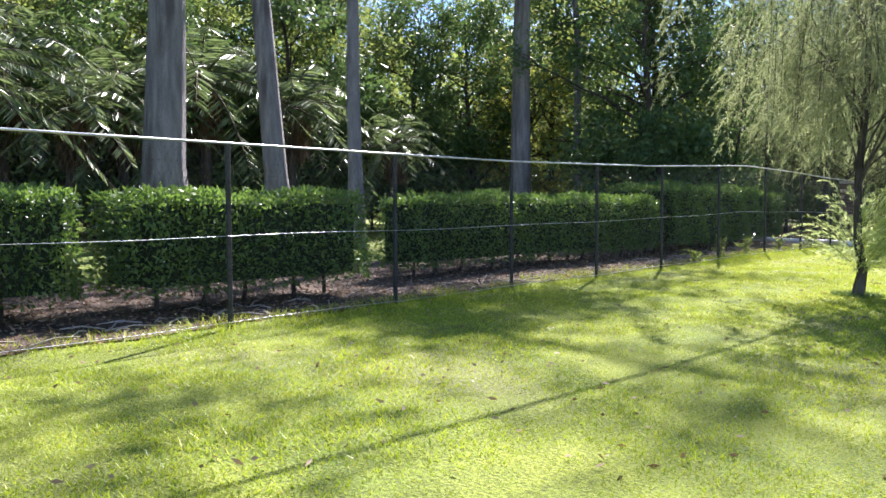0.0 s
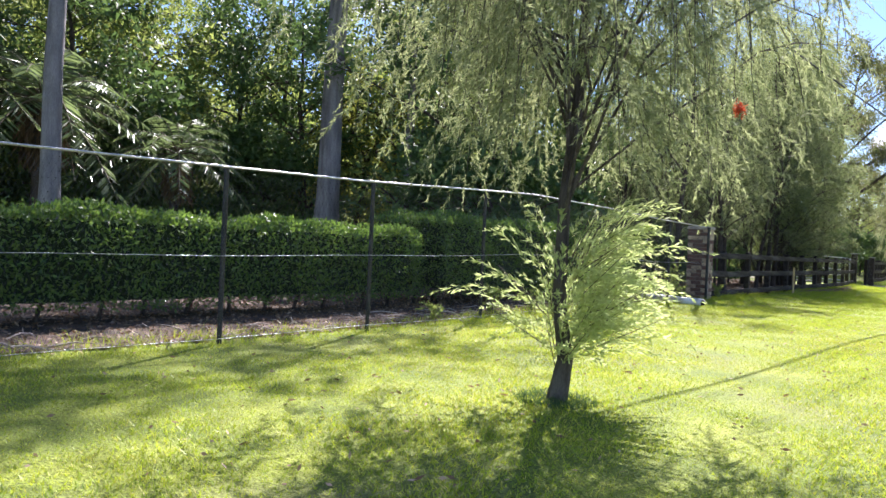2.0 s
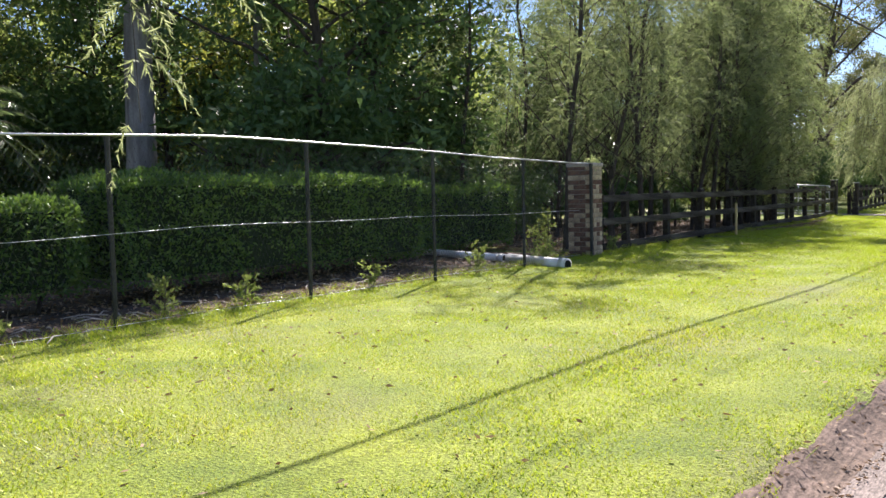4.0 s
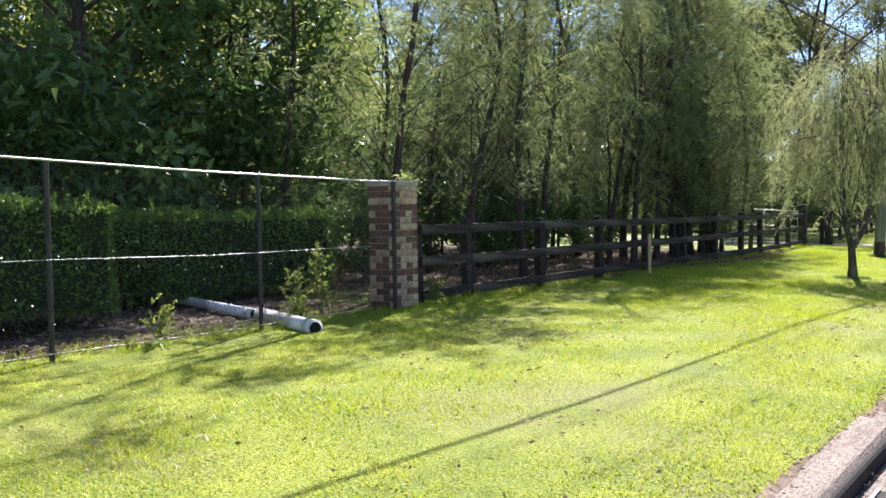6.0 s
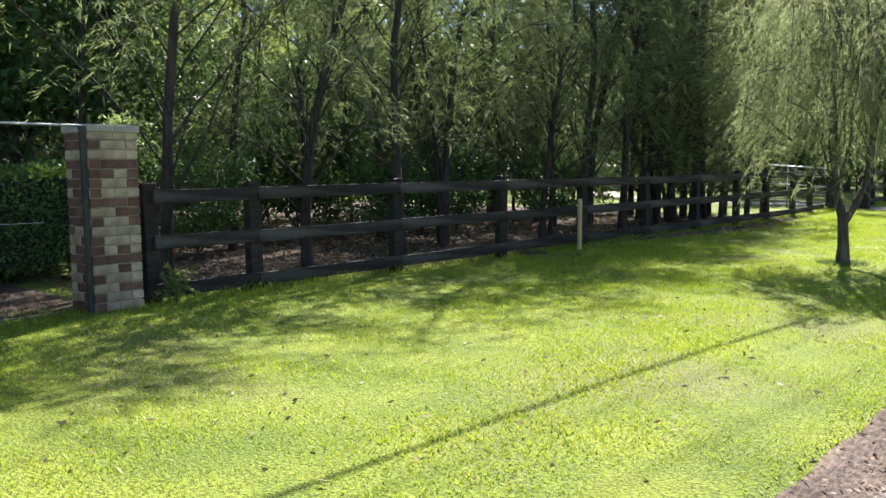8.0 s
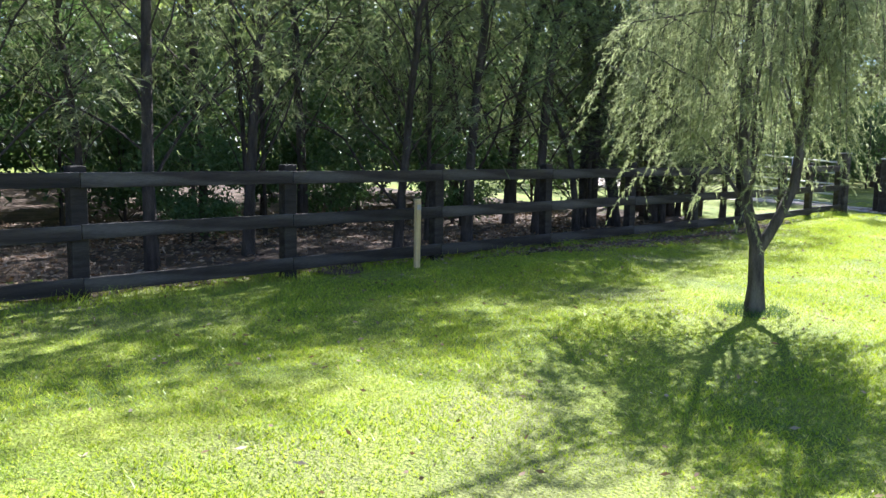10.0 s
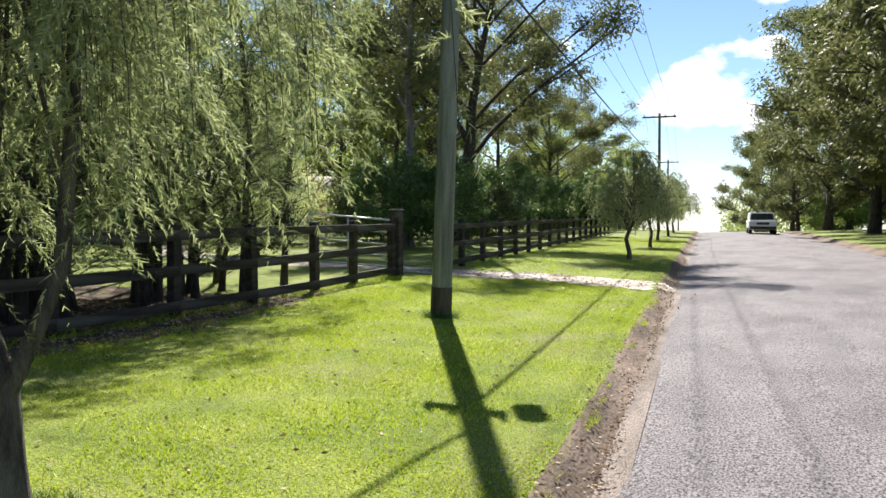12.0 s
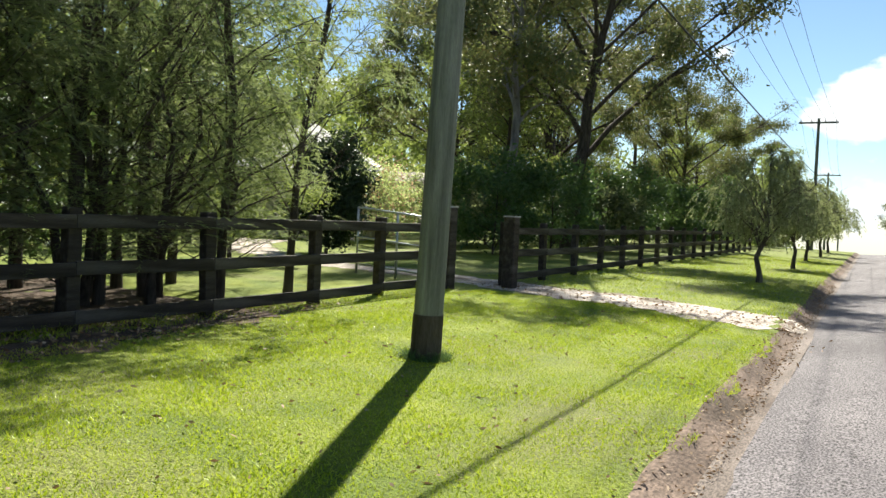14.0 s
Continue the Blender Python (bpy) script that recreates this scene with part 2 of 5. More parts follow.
L_DEAD = leaf_mat("dead_frond", [(0.100, 0.065, 0.040), (0.170, 0.115, 0.070)], (0.250, 0.160, 0.080), 0.3)
L_RED = leaf_mat("red_flower", [(0.600, 0.050, 0.020), (0.600, 0.120, 0.040)], (0.600, 0.150, 0.050), 0.3)
L_PINK = leaf_mat("orange_pink_flower", [(0.600, 0.300, 0.200), (0.600, 0.420, 0.300)], (0.600, 0.400, 0.250), 0.3)
# Near-black green that paints the shade inside the hedges.
M_CORE = mat("painted_inner_shade", (0.018, 0.034, 0.012), (0.03, 0.05, 0.018), 0.95, scale=12, fine=60, bump=1.0, dist=0.05)
M_ROOF = mat("pale_roof_sheet", (0.27, 0.27, 0.25), (0.36, 0.36, 0.33), 0.5, 0.1, scale=2, fine=30, bump=0.2)
M_RENDER = mat("house_wall_paint", (0.38, 0.33, 0.27), (0.46, 0.41, 0.34), 0.8, scale=2, fine=50, bump=0.2)
M_GLASS = mat("dark_window_glass", (0.03, 0.04, 0.045), (0.05, 0.06, 0.065), 0.08, spec=0.8, bump=0)
M_CARP = mat("white_car_paint", (0.72, 0.73, 0.74), (0.78, 0.79, 0.8), 0.25, spec=0.6, bump=0)
M_TYRE = mat("tyre_rubber", (0.02, 0.02, 0.02), (0.03, 0.03, 0.03), 0.85, bump=0.1)
M_LENS = mat("headlamp_lens", (0.6, 0.62, 0.65), (0.75, 0.77, 0.8), 0.1, spec=0.9, bump=0)

# ---- mesh helpers ----
rng = np.random.default_rng(7)


def link(name, me, material, parent=None, label=""):
    me.materials.append(material)
    ob = new(name, me)
    if parent:
        ob.parent = parent
    if label:
        ob["label"] = label
    return ob


def part(name, bm, material, parent=None, label="", smooth=False):
    me = bpy.data.meshes.new(name)
    bm.to_mesh(me)
    bm.free()
    if smooth:
        for p in me.polygons:
            p.use_smooth = True
    return link(name, me, material, parent, label)


def raw_mesh(name, V, F):
    """A mesh from vertex and face arrays, all faces with as many corners."""
    V, F = np.asarray(V, dtype=np.float32), np.asarray(F, dtype=np.int32)
    me = bpy.data.meshes.new(name)
    me.vertices.add(len(V))
    me.vertices.foreach_set("co", V.ravel())
    k = F.shape[1]
    me.loops.add(F.size)
    me.loops.foreach_set("vertex_index", F.ravel())
    me.polygons.add(len(F))
    me.polygons.foreach_set("loop_start", np.arange(len(F), dtype=np.int32) * k)
    me.update(calc_edges=True)
    return me


def unit(a):
    return a / np.maximum(np.linalg.norm(a, axis=1, keepdims=True), 1e-9)


def leaves(P, D, L, W, mid=0.45, tri=False):
    """Diamond leaves: base, side, tip, side; or plain pointed ones."""
    n = len(P)
    D = unit(D)
    S = unit(np.cross(D, rng.normal(size=(n, 3))))
    L, W = np.broadcast_to(L, n)[:, None], np.broadcast_to(W, n)[:, None]
    if tri:
        V = np.stack([P + S * W / 2, P + D * L, P - S * W / 2], 1).reshape(-1, 3)
        return V, np.arange(3 * n).reshape(n, 3)
    M = P + D * L * mid
    V = np.stack([P, M + S * W / 2, P + D * L, M - S * W / 2], 1).reshape(-1, 3)
    F = np.arange(4 * n).reshape(n, 4)
    return V, F


def sprigs(S, D, length, droop, per, leaf_l, leaf_w, spread, tri=False):
    """Leaves along twigs that start at S towards D and hang over."""
    n = len(S)
    D = unit(D)
    length = np.broadcast_to(length, n)
    u = rng.uniform(0.08, 1, (n, per))
    pos = S[:, None] + (D * length[:, None])[:, None] * u[..., None]
    pos[..., 2] -= droop * length[:, None] * u ** 2
    tan = np.repeat(D[:, None], per, 1).copy()
    tan[..., 2] -= 2 * droop * u
    tan = unit(tan.reshape(-1, 3))
    d = tan + spread * unit(rng.normal(size=(n * per, 3)))
    k = 1 - 0.45 * u.reshape(-1) ** 3
    return leaves(pos.reshape(-1, 3), d, leaf_l * k * rng.uniform(0.7, 1.25, n * per), leaf_w * rng.uniform(0.8, 1.2, n * per), tri=tri)


def tubes(lines, sides=6):
    """Round limbs along (points, radii)."""
    VV, FF, o = [], [], 0
    a = np.linspace(0, 2 * np.pi, sides, endpoint=False)
    for pts, rad in lines:
        pts = np.asarray(pts, float)
        k = len(pts)
        t = unit(np.gradient(pts, axis=0))
        ref = np.array([1.0, 0, 0]) if abs(t[0, 0]) < 0.8 else np.array([0, 1.0, 0])
        s = unit(np.cross(t, ref))
        w = np.cross(t, s)
        ring = pts[:, None] + np.asarray(rad, float)[:, None, None] * (np.cos(a)[None, :, None] * s[:, None] + np.sin(a)[None, :, None] * w[:, None])
        VV.append(ring.reshape(-1, 3))
        i, j = np.meshgrid(np.arange(k - 1), np.arange(sides), indexing="ij")
        j2 = (j + 1) % sides
        FF.append(np.stack([i * sides + j, i * sides + j2, (i + 1) * sides + j2, (i + 1) * sides + j], -1).reshape(-1, 4) + o)
        o += k * sides
    return np.concatenate(VV), np.concatenate(FF)


def smooth_all(me):
    me.polygons.foreach_set("use_smooth", np.ones(len(me.polygons), dtype=bool))
    return me


def box(bm, x0, x1, y0, y1, z0, z1, bevel=0.0):
    r = bmesh.ops.create_cube(bm, size=1)
    bmesh.ops.scale(bm, vec=(x1 - x0, y1 - y0, z1 - z0), verts=r["verts"])
    bmesh.ops.translate(bm, vec=((x0 + x1) / 2, (y0 + y1) / 2, (z0 + z1) / 2), verts=r["verts"])
    if bevel:
        bmesh.ops.bevel(bm, geom=list({e for v in r["verts"] for e in v.link_edges}), offset=bevel, segments=1, affect="EDGES", profile=0.5)
    return r["verts"]


def cyl(bm, p, q, r0, r1=None, seg=12):
    p, q = Vector(p), Vector(q)
    m = Matrix.Translation((p + q) / 2) @ (q - p).to_track_quat("Z", "Y").to_matrix().to_4x4()
    bmesh.ops.create_cone(bm, cap_ends=True, segments=seg, radius1=r0, radius2=r0 if r1 is None else r1, depth=(q - p).length, matrix=m)


def empty(name, x, y, z=0.0, rz=0.0):
    e = new(name)
    e.matrix_world = pose(x, y, z, 0, 0, rz)
    return e


# ---- lie of the land ----
EDGE_Y = np.array([-300, 11, 16, 22, 28, 34, 38, 46, 57, 90, 130, 500])
EDGE_X = np.array([-1.38, -1.36, -1.16, -1.05, -1.02, -1.22, -1.53, -2.12, -2.98, -5.3, -8.1, -34.0])
ROAD_W = 6.4


def edge(y):
    """x of the seal's left edge."""
    return np.interp(y, EDGE_Y, EDGE_X)


def fall(y):
    """The road runs over a crest and down."""
    s = np.clip(y - 92, 0, None)
    return -0.0011 * np.clip(s, 0, 40) ** 2 - 0.075 * np.clip(s - 40, 0, 120)


def lift(x, y):
    """Height of the verge and the land behind it."""
    u = x - edge(y)
    z = np.interp(u, [-60, -9, -6.5, -3, -0.44, -0.34], [0.35, 0.1, 0.08, 0.04, -0.01, -0.06])
    z = np.where(u > ROAD_W / 2, np.interp(u, [ROAD_W + 0.4, ROAD_W + 0.6, ROAD_W + 4, 60], [-0.08, 0.0, 0.15, 1.0]), z)
    return z + 0.018 * np.sin(x * 1.3 + y * 0.7) * np.clip(-u - 0.8, 0, 1) + fall(y)


def sheet(name, us, ys, zfun, material, kind="structure", label=""):
    ys, us = np.asarray(ys, float), np.asarray(us, float)
    Y, U = np.meshgrid(ys, us, indexing="ij")
    X = edge(Y) + U
    V = np.stack([X, Y, zfun(X, Y, U)], -1).reshape(-1, 3)
    n, m = Y.shape
    i, j = np.meshgrid(np.arange(n - 1), np.arange(m - 1), indexing="ij")
    F = np.stack([i * m + j, i * m + j + 1, (i + 1) * m + j + 1, (i + 1) * m + j], -1).reshape(-1, 4)
    ob = link(name, smooth_all(raw_mesh(name, V, F)), material)
    return tagged(ob, label, "", "", kind)


Y_FINE = np.concatenate([np.linspace(-400, -10, 14), np.arange(-8, 100, 1.0), np.arange(100, 190, 5), [240, 320, 450]])


def ground_z(X, Y, U):
    under = (U > -0.325) & (U < ROAD_W + 0.5)
    return np.where(under, -0.32 + fall(Y), lift(X, Y))


sheet("ground", np.concatenate([[-420, -200, -100, -60, -40, -30], np.arange(-25, -0.8, 0.6), [-0.44, -0.34, -0.33, -0.3, ROAD_W + 0.42, ROAD_W + 0.52, ROAD_W + 0.6, ROAD_W + 2, ROAD_W + 6, ROAD_W + 15, 40, 100, 420]]), Y_FINE, ground_z, M_LAWN, label="mown green lawn verge and land to the horizon")


def road_z(X, Y, U):
    return -0.15 + fall(Y) + 0.09 * np.clip(np.sin(np.clip(U / ROAD_W, 0, 1) * math.pi), 0, 1) + 0.004 * np.sin(X * 2.1 + Y * 0.9)


sheet("road", np.linspace(0.0, ROAD_W, 17), Y_FINE, road_z, M_ASPHALT, label="worn grey chip-seal asphalt road running over a crest")


def kerb_z(X, Y, U):
    return np.interp(U, [-0.47, -0.40, -0.34, -0.24, -0.15, -0.08, 0.06], [-0.05, -0.032, -0.045, -0.11, -0.148, -0.156, -0.15]) + fall(Y) + 0.006 * np.sin(Y * 0.9 + U * 9)


def dirt_z(X, Y, U):
    return kerb_z(X, Y, U) + (0.008 * np.sin(Y * 4.1 + 3 * np.sin(Y * 1.3) + U * 21) + 0.004 * np.sin(Y * 9.7 + U * 37)) * np.clip((U + 0.47) * 6, 0, 1) * np.clip((-0.12 - U) * 9, 0, 1)


Y_KERB = np.concatenate([np.linspace(-400, -10, 14), np.arange(-8, 60, 0.12), np.arange(60, 190, 2.5), [240, 320, 450]])
sheet("kerb", np.linspace(-0.47, -0.12, 12), Y_KERB, dirt_z, M_KERB, label="low eroded verge edge of brown dirt over the kerb")
sheet("gutter", np.linspace(-0.14, 0.03, 6), Y_KERB, lambda X, Y, U: kerb_z(X, Y, U) + 0.004, M_GUTTER, label="smooth silty concrete gutter strip beside the asphalt")
sheet("kerb_right", [ROAD_W - 0.03, ROAD_W + 0.1, ROAD_W + 0.3, ROAD_W + 0.45, ROAD_W + 0.56], Y_FINE, lambda X, Y, U: np.interp(U - ROAD_W, [-0.03, 0.1, 0.3, 0.56], [-0.146, -0.16, -0.08, -0.0]) + fall(Y), M_KERB, label="low concrete kerb along the far side of the road")


def ribbon(name, pts, half, material, dz=0.006, label="", rag=0.12):
    """A flat track along points, with ragged edges, lying on the land."""
    pts = np.asarray(pts, float)
    d = np.concatenate([[0], np.cumsum(np.linalg.norm(np.diff(pts, axis=0), axis=1))])
    s = np.linspace(0, d[-1], int(d[-1] * 4))
    c = np.stack([np.interp(s, d, pts[:, 0]), np.interp(s, d, pts[:, 1])], 1)
    t = unit(np.gradient(c, axis=0))
    nrm = np.stack([-t[:, 1], t[:, 0]], 1)
    cols = np.linspace(-1, 1, 9)
    w = np.broadcast_to(half, len(pts))
    w = np.interp(s, d, w)[:, None] * cols + rag * rng.normal(size=(len(s), 9)) * (abs(cols) > 0.9)
    XY = c[:, None] + nrm[:, None] * w[..., None]
    XY[..., 0] = np.minimum(XY[..., 0], edge(XY[..., 1]) - 0.09)
    off = XY[..., 0] - edge(XY[..., 1])
    Z = np.where(off > -0.42, kerb_z(XY[..., 0], XY[..., 1], off) + 0.006, lift(XY[..., 0], XY[..., 1])) + dz
    V = np.concatenate([XY, Z[..., None]], -1).reshape(-1, 3)
    n, m = len(s), 9
    i, j = np.meshgrid(np.arange(n - 1), np.arange(m - 1), indexing="ij")
    F = np.stack([i * m + j, (i + 1) * m + j, (i + 1) * m + j + 1, i * m + j + 1], -1).reshape(-1, 4)
    ob = link(name, smooth_all(raw_mesh(name, V, F)), material)
    return tagged(ob, label, "", "", "structure")


ribbon("driveway", [(-2.35, 45.7), (-5, 46.5), (-8.2, 47.4), (-11, 47.9), (-13.7, 48.3), (-17, 50.1), (-20.2, 53), (-22.2, 56.5)], [1.0, 0.75, 0.75, 0.65, 0.6, 0.7, 0.8, 1.0], M_GRAVEL, 0.009, "pale gravel driveway crossing the verge to the gateway", 0.1)
ribbon("garden_bed", [(-9.8, -8), (-9.85, 4), (-9.95, 14), (-10.0, 24.2)], 2.25, M_BED, 0.018, "dark bark mulch bed behind the chain-link fence", 0.06)
ribbon("wood_floor", [(-16.4, 25.6), (-16.4, 33), (-16.0, 41.2)], 8.75, M_BED, 0.014, "leaf-littered dark soil under the sheoaks", 0.25)
ribbon("bare_strip", [(-7.3, 32.5), (-7.15, 35.5), (-7.1, 38.5), (-7.35, 41.5)], [0.05, 0.28, 0.32, 0.05], M_BED, 0.005, "bare leaf-littered soil along the foot of the fence", 0.14)

# ---- plants ----
def wander(p, q, k, amp, sag=0.0):
    """A bent line of k points from p to q."""
    t = np.linspace(0, 1, k)[:, None]
    p, q = np.asarray(p, float), np.asarray(q, float)
    off = np.cumsum(rng.normal(size=(k, 3)), 0) * amp / math.sqrt(k)
    off -= off[0]
    line = p + (q - p) * t + off * np.sin(t * math.pi * 0.5)
    line[:, 2] += sag * np.sin(t[:, 0] * math.pi)
    return line


def skeleton_of(H, r0, base_h, R, limbs, subs, rise, shape, trunk_amp=0.15, lean=(0, 0), top=1.0, thick=0.5):
    """Trunk, limbs and twigs of a tree that stands at the origin. Gives the round limbs and points on the outer twigs with their outward way."""
    trunk = wander((0, 0, -0.15), (lean[0], lean[1], H * top), 10, trunk_amp)
    rad = r0 * np.linspace(1, 0.18, 10) ** 0.9
    rad[0] *= 1.35
    lines, pts, ways = [(trunk, rad)], [], []
    for i in range(limbs):
        f = base_h + (1 - base_h) * (i + rng.uniform(0, 0.8)) / limbs
        a = i * 2.399 + rng.uniform(-0.5, 0.5)
        k = f * 9
        j = min(int(k), 8)
        s = trunk[j] + (trunk[j + 1] - trunk[j]) * (k - j)
        g = (f - base_h) / (1 - base_h)
        ln = R * shape(g) * rng.uniform(0.75, 1.15)
        e = s + np.array([math.cos(a) * ln, math.sin(a) * ln, ln * rise * rng.uniform(0.6, 1.3)])
        lr = max(rad[j] * thick, 0.008)
        limb = wander(s, e, 6, 0.12 * ln, 0.08 * ln)
        lines.append((limb, lr * np.linspace(1, 0.25, 6)))
        for q in range(subs):
            h = rng.uniform(0.3, 1.0)
            j2 = min(int(h * 5), 4)
            s2 = limb[j2] + (limb[j2 + 1] - limb[j2]) * (h * 5 - j2)
            a2 = a + rng.uniform(-1.3, 1.3)
            l2 = ln * rng.uniform(0.25, 0.5)
            e2 = s2 + np.array([math.cos(a2) * l2, math.sin(a2) * l2, l2 * rng.uniform(-0.1, 0.9)])
            sub = wander(s2, e2, 4, 0.1 * l2)
            lines.append((sub, max(lr * 0.4, 0.006) * np.linspace(1, 0.3, 4)))
            for c in range(3):
                w = rng.uniform(0.35, 1)
                pts.append(s2 + (e2 - s2) * w)
                ways.append([math.cos(a2), math.sin(a2), 0.3])
    return lines, np.array(pts), np.array(ways)


def tree(name, lines, crown, bark, leaf, x, y, rz=0.0, scale=1.0, label="", group="", sides=7, crown_name="crown", z=None):
    """One tree: an Empty at its foot, a trunk with limbs, and a crown."""
    e = empty(name, x, y, float(lift(np.array(x), np.array(y))) if z is None else z, rz)
    e.scale = (scale,) * 3
    tagged(e, label, "tree", group)
    link("trunk", smooth_all(raw_mesh("trunk", *tubes(lines[:1], 10))), bark, e)
    if len(lines) > 1:
        link("branchwork", smooth_all(raw_mesh("branchwork", *tubes(lines[1:], sides if len(lines) < 80 else 4))), bark, e)
    V, F = crown
    link(crown_name, raw_mesh(crown_name, V, F), leaf, e)
    return e


def place(ob, x, y, rz, s, label=""):
    c = copy_thing(ob, pose(x, y, float(lift(np.array(x), np.array(y))), 0, 0, rz))
    c.scale = (s[0], s[0], s[1]) if isinstance(s, tuple) else (s,) * 3
    if label:
        c["label"] = label
    return c


def clumps(pts, ways, count, spread, leaf_l, leaf_w, hang=0.3, tri=False):
    """Leaves in loose clumps round the twig ends."""
    i = rng.integers(0, len(pts), count)
    P = pts[i] + rng.normal(size=(count, 3)) * spread * np.array([1, 1, 0.7])
    D = ways[i] * 0.4 + rng.normal(size=(count, 3)) * 0.8
    D[:, 2] -= hang
    return leaves(P, D, leaf_l * rng.uniform(0.6, 1.3, count), leaf_w * rng.uniform(0.7, 1.3, count), tri=tri)


def merge(*vf):
    V, F, o = [], [], 0
    for v, f in vf:
        V.append(v), F.append(f + o)
        o += len(v)
    return np.concatenate(V), np.concatenate(F)


round_top = lambda g: 0.55 + 0.45 * math.sin(math.pi * min(1, g * 0.8 + 0.2))


def weeping(H, R, low, n_boughs, strands, per, trunks, leaf=(0.058, 0.0075), sprays=11):
    """A weeping bottlebrush: leaders, arching boughs, and curtains of hanging sprigs."""
    lines = [(np.array(p, float), np.array(r, float)) for p, r in trunks]
    leaders, S, D, Ln = lines[:], [], [], []
    for k in range(n_boughs):
        a = k * 2.399 + rng.uniform(-0.3, 0.3)
        r = R * math.sqrt((k + 0.6) / n_boughs)
        top = H * (1 - 0.34 * (r / R) ** 2) * rng.uniform(0.86, 1.04)
        p, rad = leaders[k % len(leaders)]
        f = rng.uniform(0.45, 0.97)
        q = f * (len(p) - 1)
        m = min(int(q), len(p) - 2)
        s = p[m] + (p[m + 1] - p[m]) * (q - m)
        e = np.array([math.cos(a) * r, math.sin(a) * r, max(top * rng.uniform(0.62, 1.0), s[2] + 0.15)])
        bough = wander(s, e, 7, 0.1 * R, 0.12 * R)
        lines.append((bough, max(rad[m] * 0.3, 0.009) * np.linspace(1, 0.25, 7)))
        for c in range(strands):
            g = rng.uniform(0.3, 1.0)
            m = min(int(g * 6), 5)
            o = bough[m] + rng.normal(size=3) * 0.05 * R
            b = a + rng.normal() * 0.7
            drop = max(0.25, (o[2] - low - rng.uniform(0, 0.5)) * rng.uniform(0.15, 1) ** 1.3)
            w = np.linspace(0, 1, 6)[:, None]
            hang = o + np.array([math.cos(b), math.sin(b), 0]) * (0.16 + 0.12 * drop) * np.sqrt(w) + np.array([0, 0, -1.0]) * drop * w ** 1.6
            hang += np.cumsum(rng.normal(size=(6, 3)), 0) * 0.014
            lines.append((hang, np.linspace(0.004, 0.002, 6)))
            k_s = max(4, int(sprays * (0.35 + drop)))
            h = rng.uniform(0.05, 1, k_s) * 4.999
            mi = h.astype(int)
            S += list(hang[mi] + (hang[mi + 1] - hang[mi]) * (h - mi)[:, None] + rng.normal(size=(k_s, 3)) * 0.02)
            b2 = b + rng.normal(size=k_s) * 1.1
            D += list(np.stack([np.cos(b2), np.sin(b2), rng.uniform(-0.7, 0.35, k_s)], 1))
            Ln += list(rng.uniform(0.14, 0.34, k_s))
    S, D, Ln = np.array(S), np.array(D), np.array(Ln)
    return lines[:1], lines[1:], sprigs(S, D, Ln, 0.9, per, leaf[0], leaf[1], 0.75, True)


# the two near street trees
t1, t2, crown = weeping(5.2, 2.05, 1.35, 46, 6, 34, [
    (((0, 0, -0.1), (0.06, 0.02, 0.3), (0.0, 0.0, 0.7), (-0.02, 0.05, 1.4), (0.03, 0.1, 2.2), (0.06, 0.12, 3.2), (0.1, 0.1, 4.6)), (0.085, 0.056, 0.048, 0.044, 0.04, 0.034, 0.012))])
tree_a = tree("bottlebrush_tree", t1 + t2, crown, M_BARKB, L_BOTTLE, -3.98, 10.25, 0, 1, "weeping bottlebrush with lime shoots round its dark trunk on the lawn", "street trees")
n = 300
a, h = rng.normal(0.5, 1.25, n), rng.uniform(0.0, 1.0, n)
S0 = np.stack([0.1 * np.cos(a) * h, 0.1 * np.sin(a) * h, 0.2 + 0.8 * h], 1)
D0 = np.stack([np.cos(a), np.sin(a), rng.uniform(0.35, 1.5, n)], 1)
S0 += unit(D0) * rng.uniform(0, 0.35, n)[:, None]
link("shoot_clump", raw_mesh("shoot_clump", *sprigs(S0, D0, rng.uniform(0.4, 0.85, n), 0.42, 40, 0.07, 0.011, 0.6)), L_LIME, tree_a, "bright lime young shoots")
stems = [(np.array([S0[k], S0[k] + unit(D0[k:k + 1])[0] * 0.5 + np.array([0, 0, -0.02])]), [0.004, 0.002]) for k in range(0, n, 4)]
link("shoot_wood", raw_mesh("shoot_wood", *tubes(stems, 4)), M_TWIG, tree_a)["kind"] = "stuff"
P = np.tile([[1.2, -0.05, 1.98]], (220, 1)) + rng.normal(size=(220, 3)) * np.array([0.012, 0.012, 0.022])
link("flower", raw_mesh("flower", *leaves(P, rng.normal(size=(220, 3)), 0.035, 0.006)), L_RED, tree_a, "red brush flower")["kind"] = "stuff"

t1, t2, crown = weeping(5.0, 1.62, 1.0, 48, 6, 34, [
    (((0, 0, -0.1), (0.0, 0.0, 0.25), (-0.02, 0.0, 0.62), (-0.1, -0.05, 0.95), (-0.16, -0.1, 1.6), (-0.2, 0.0, 2.8), (-0.15, 0.1, 4.7)), (0.11, 0.072, 0.064, 0.046, 0.042, 0.034, 0.012)),
    (((-0.01, 0, 0.55), (0.14, 0.04, 0.85), (0.24, 0.1, 1.15), (0.3, 0.12, 1.9), (0.36, 0.1, 3.0), (0.4, 0.0, 4.4)), (0.06, 0.052, 0.048, 0.042, 0.03, 0.01))])
tree_b = tree("bottlebrush_tree", t1 + t2, crown, M_BARKB, L_BOTTLE, -3.64, 32.45, 0, 1, "weeping bottlebrush hanging low over the lawn beside the timber fence", "street trees")

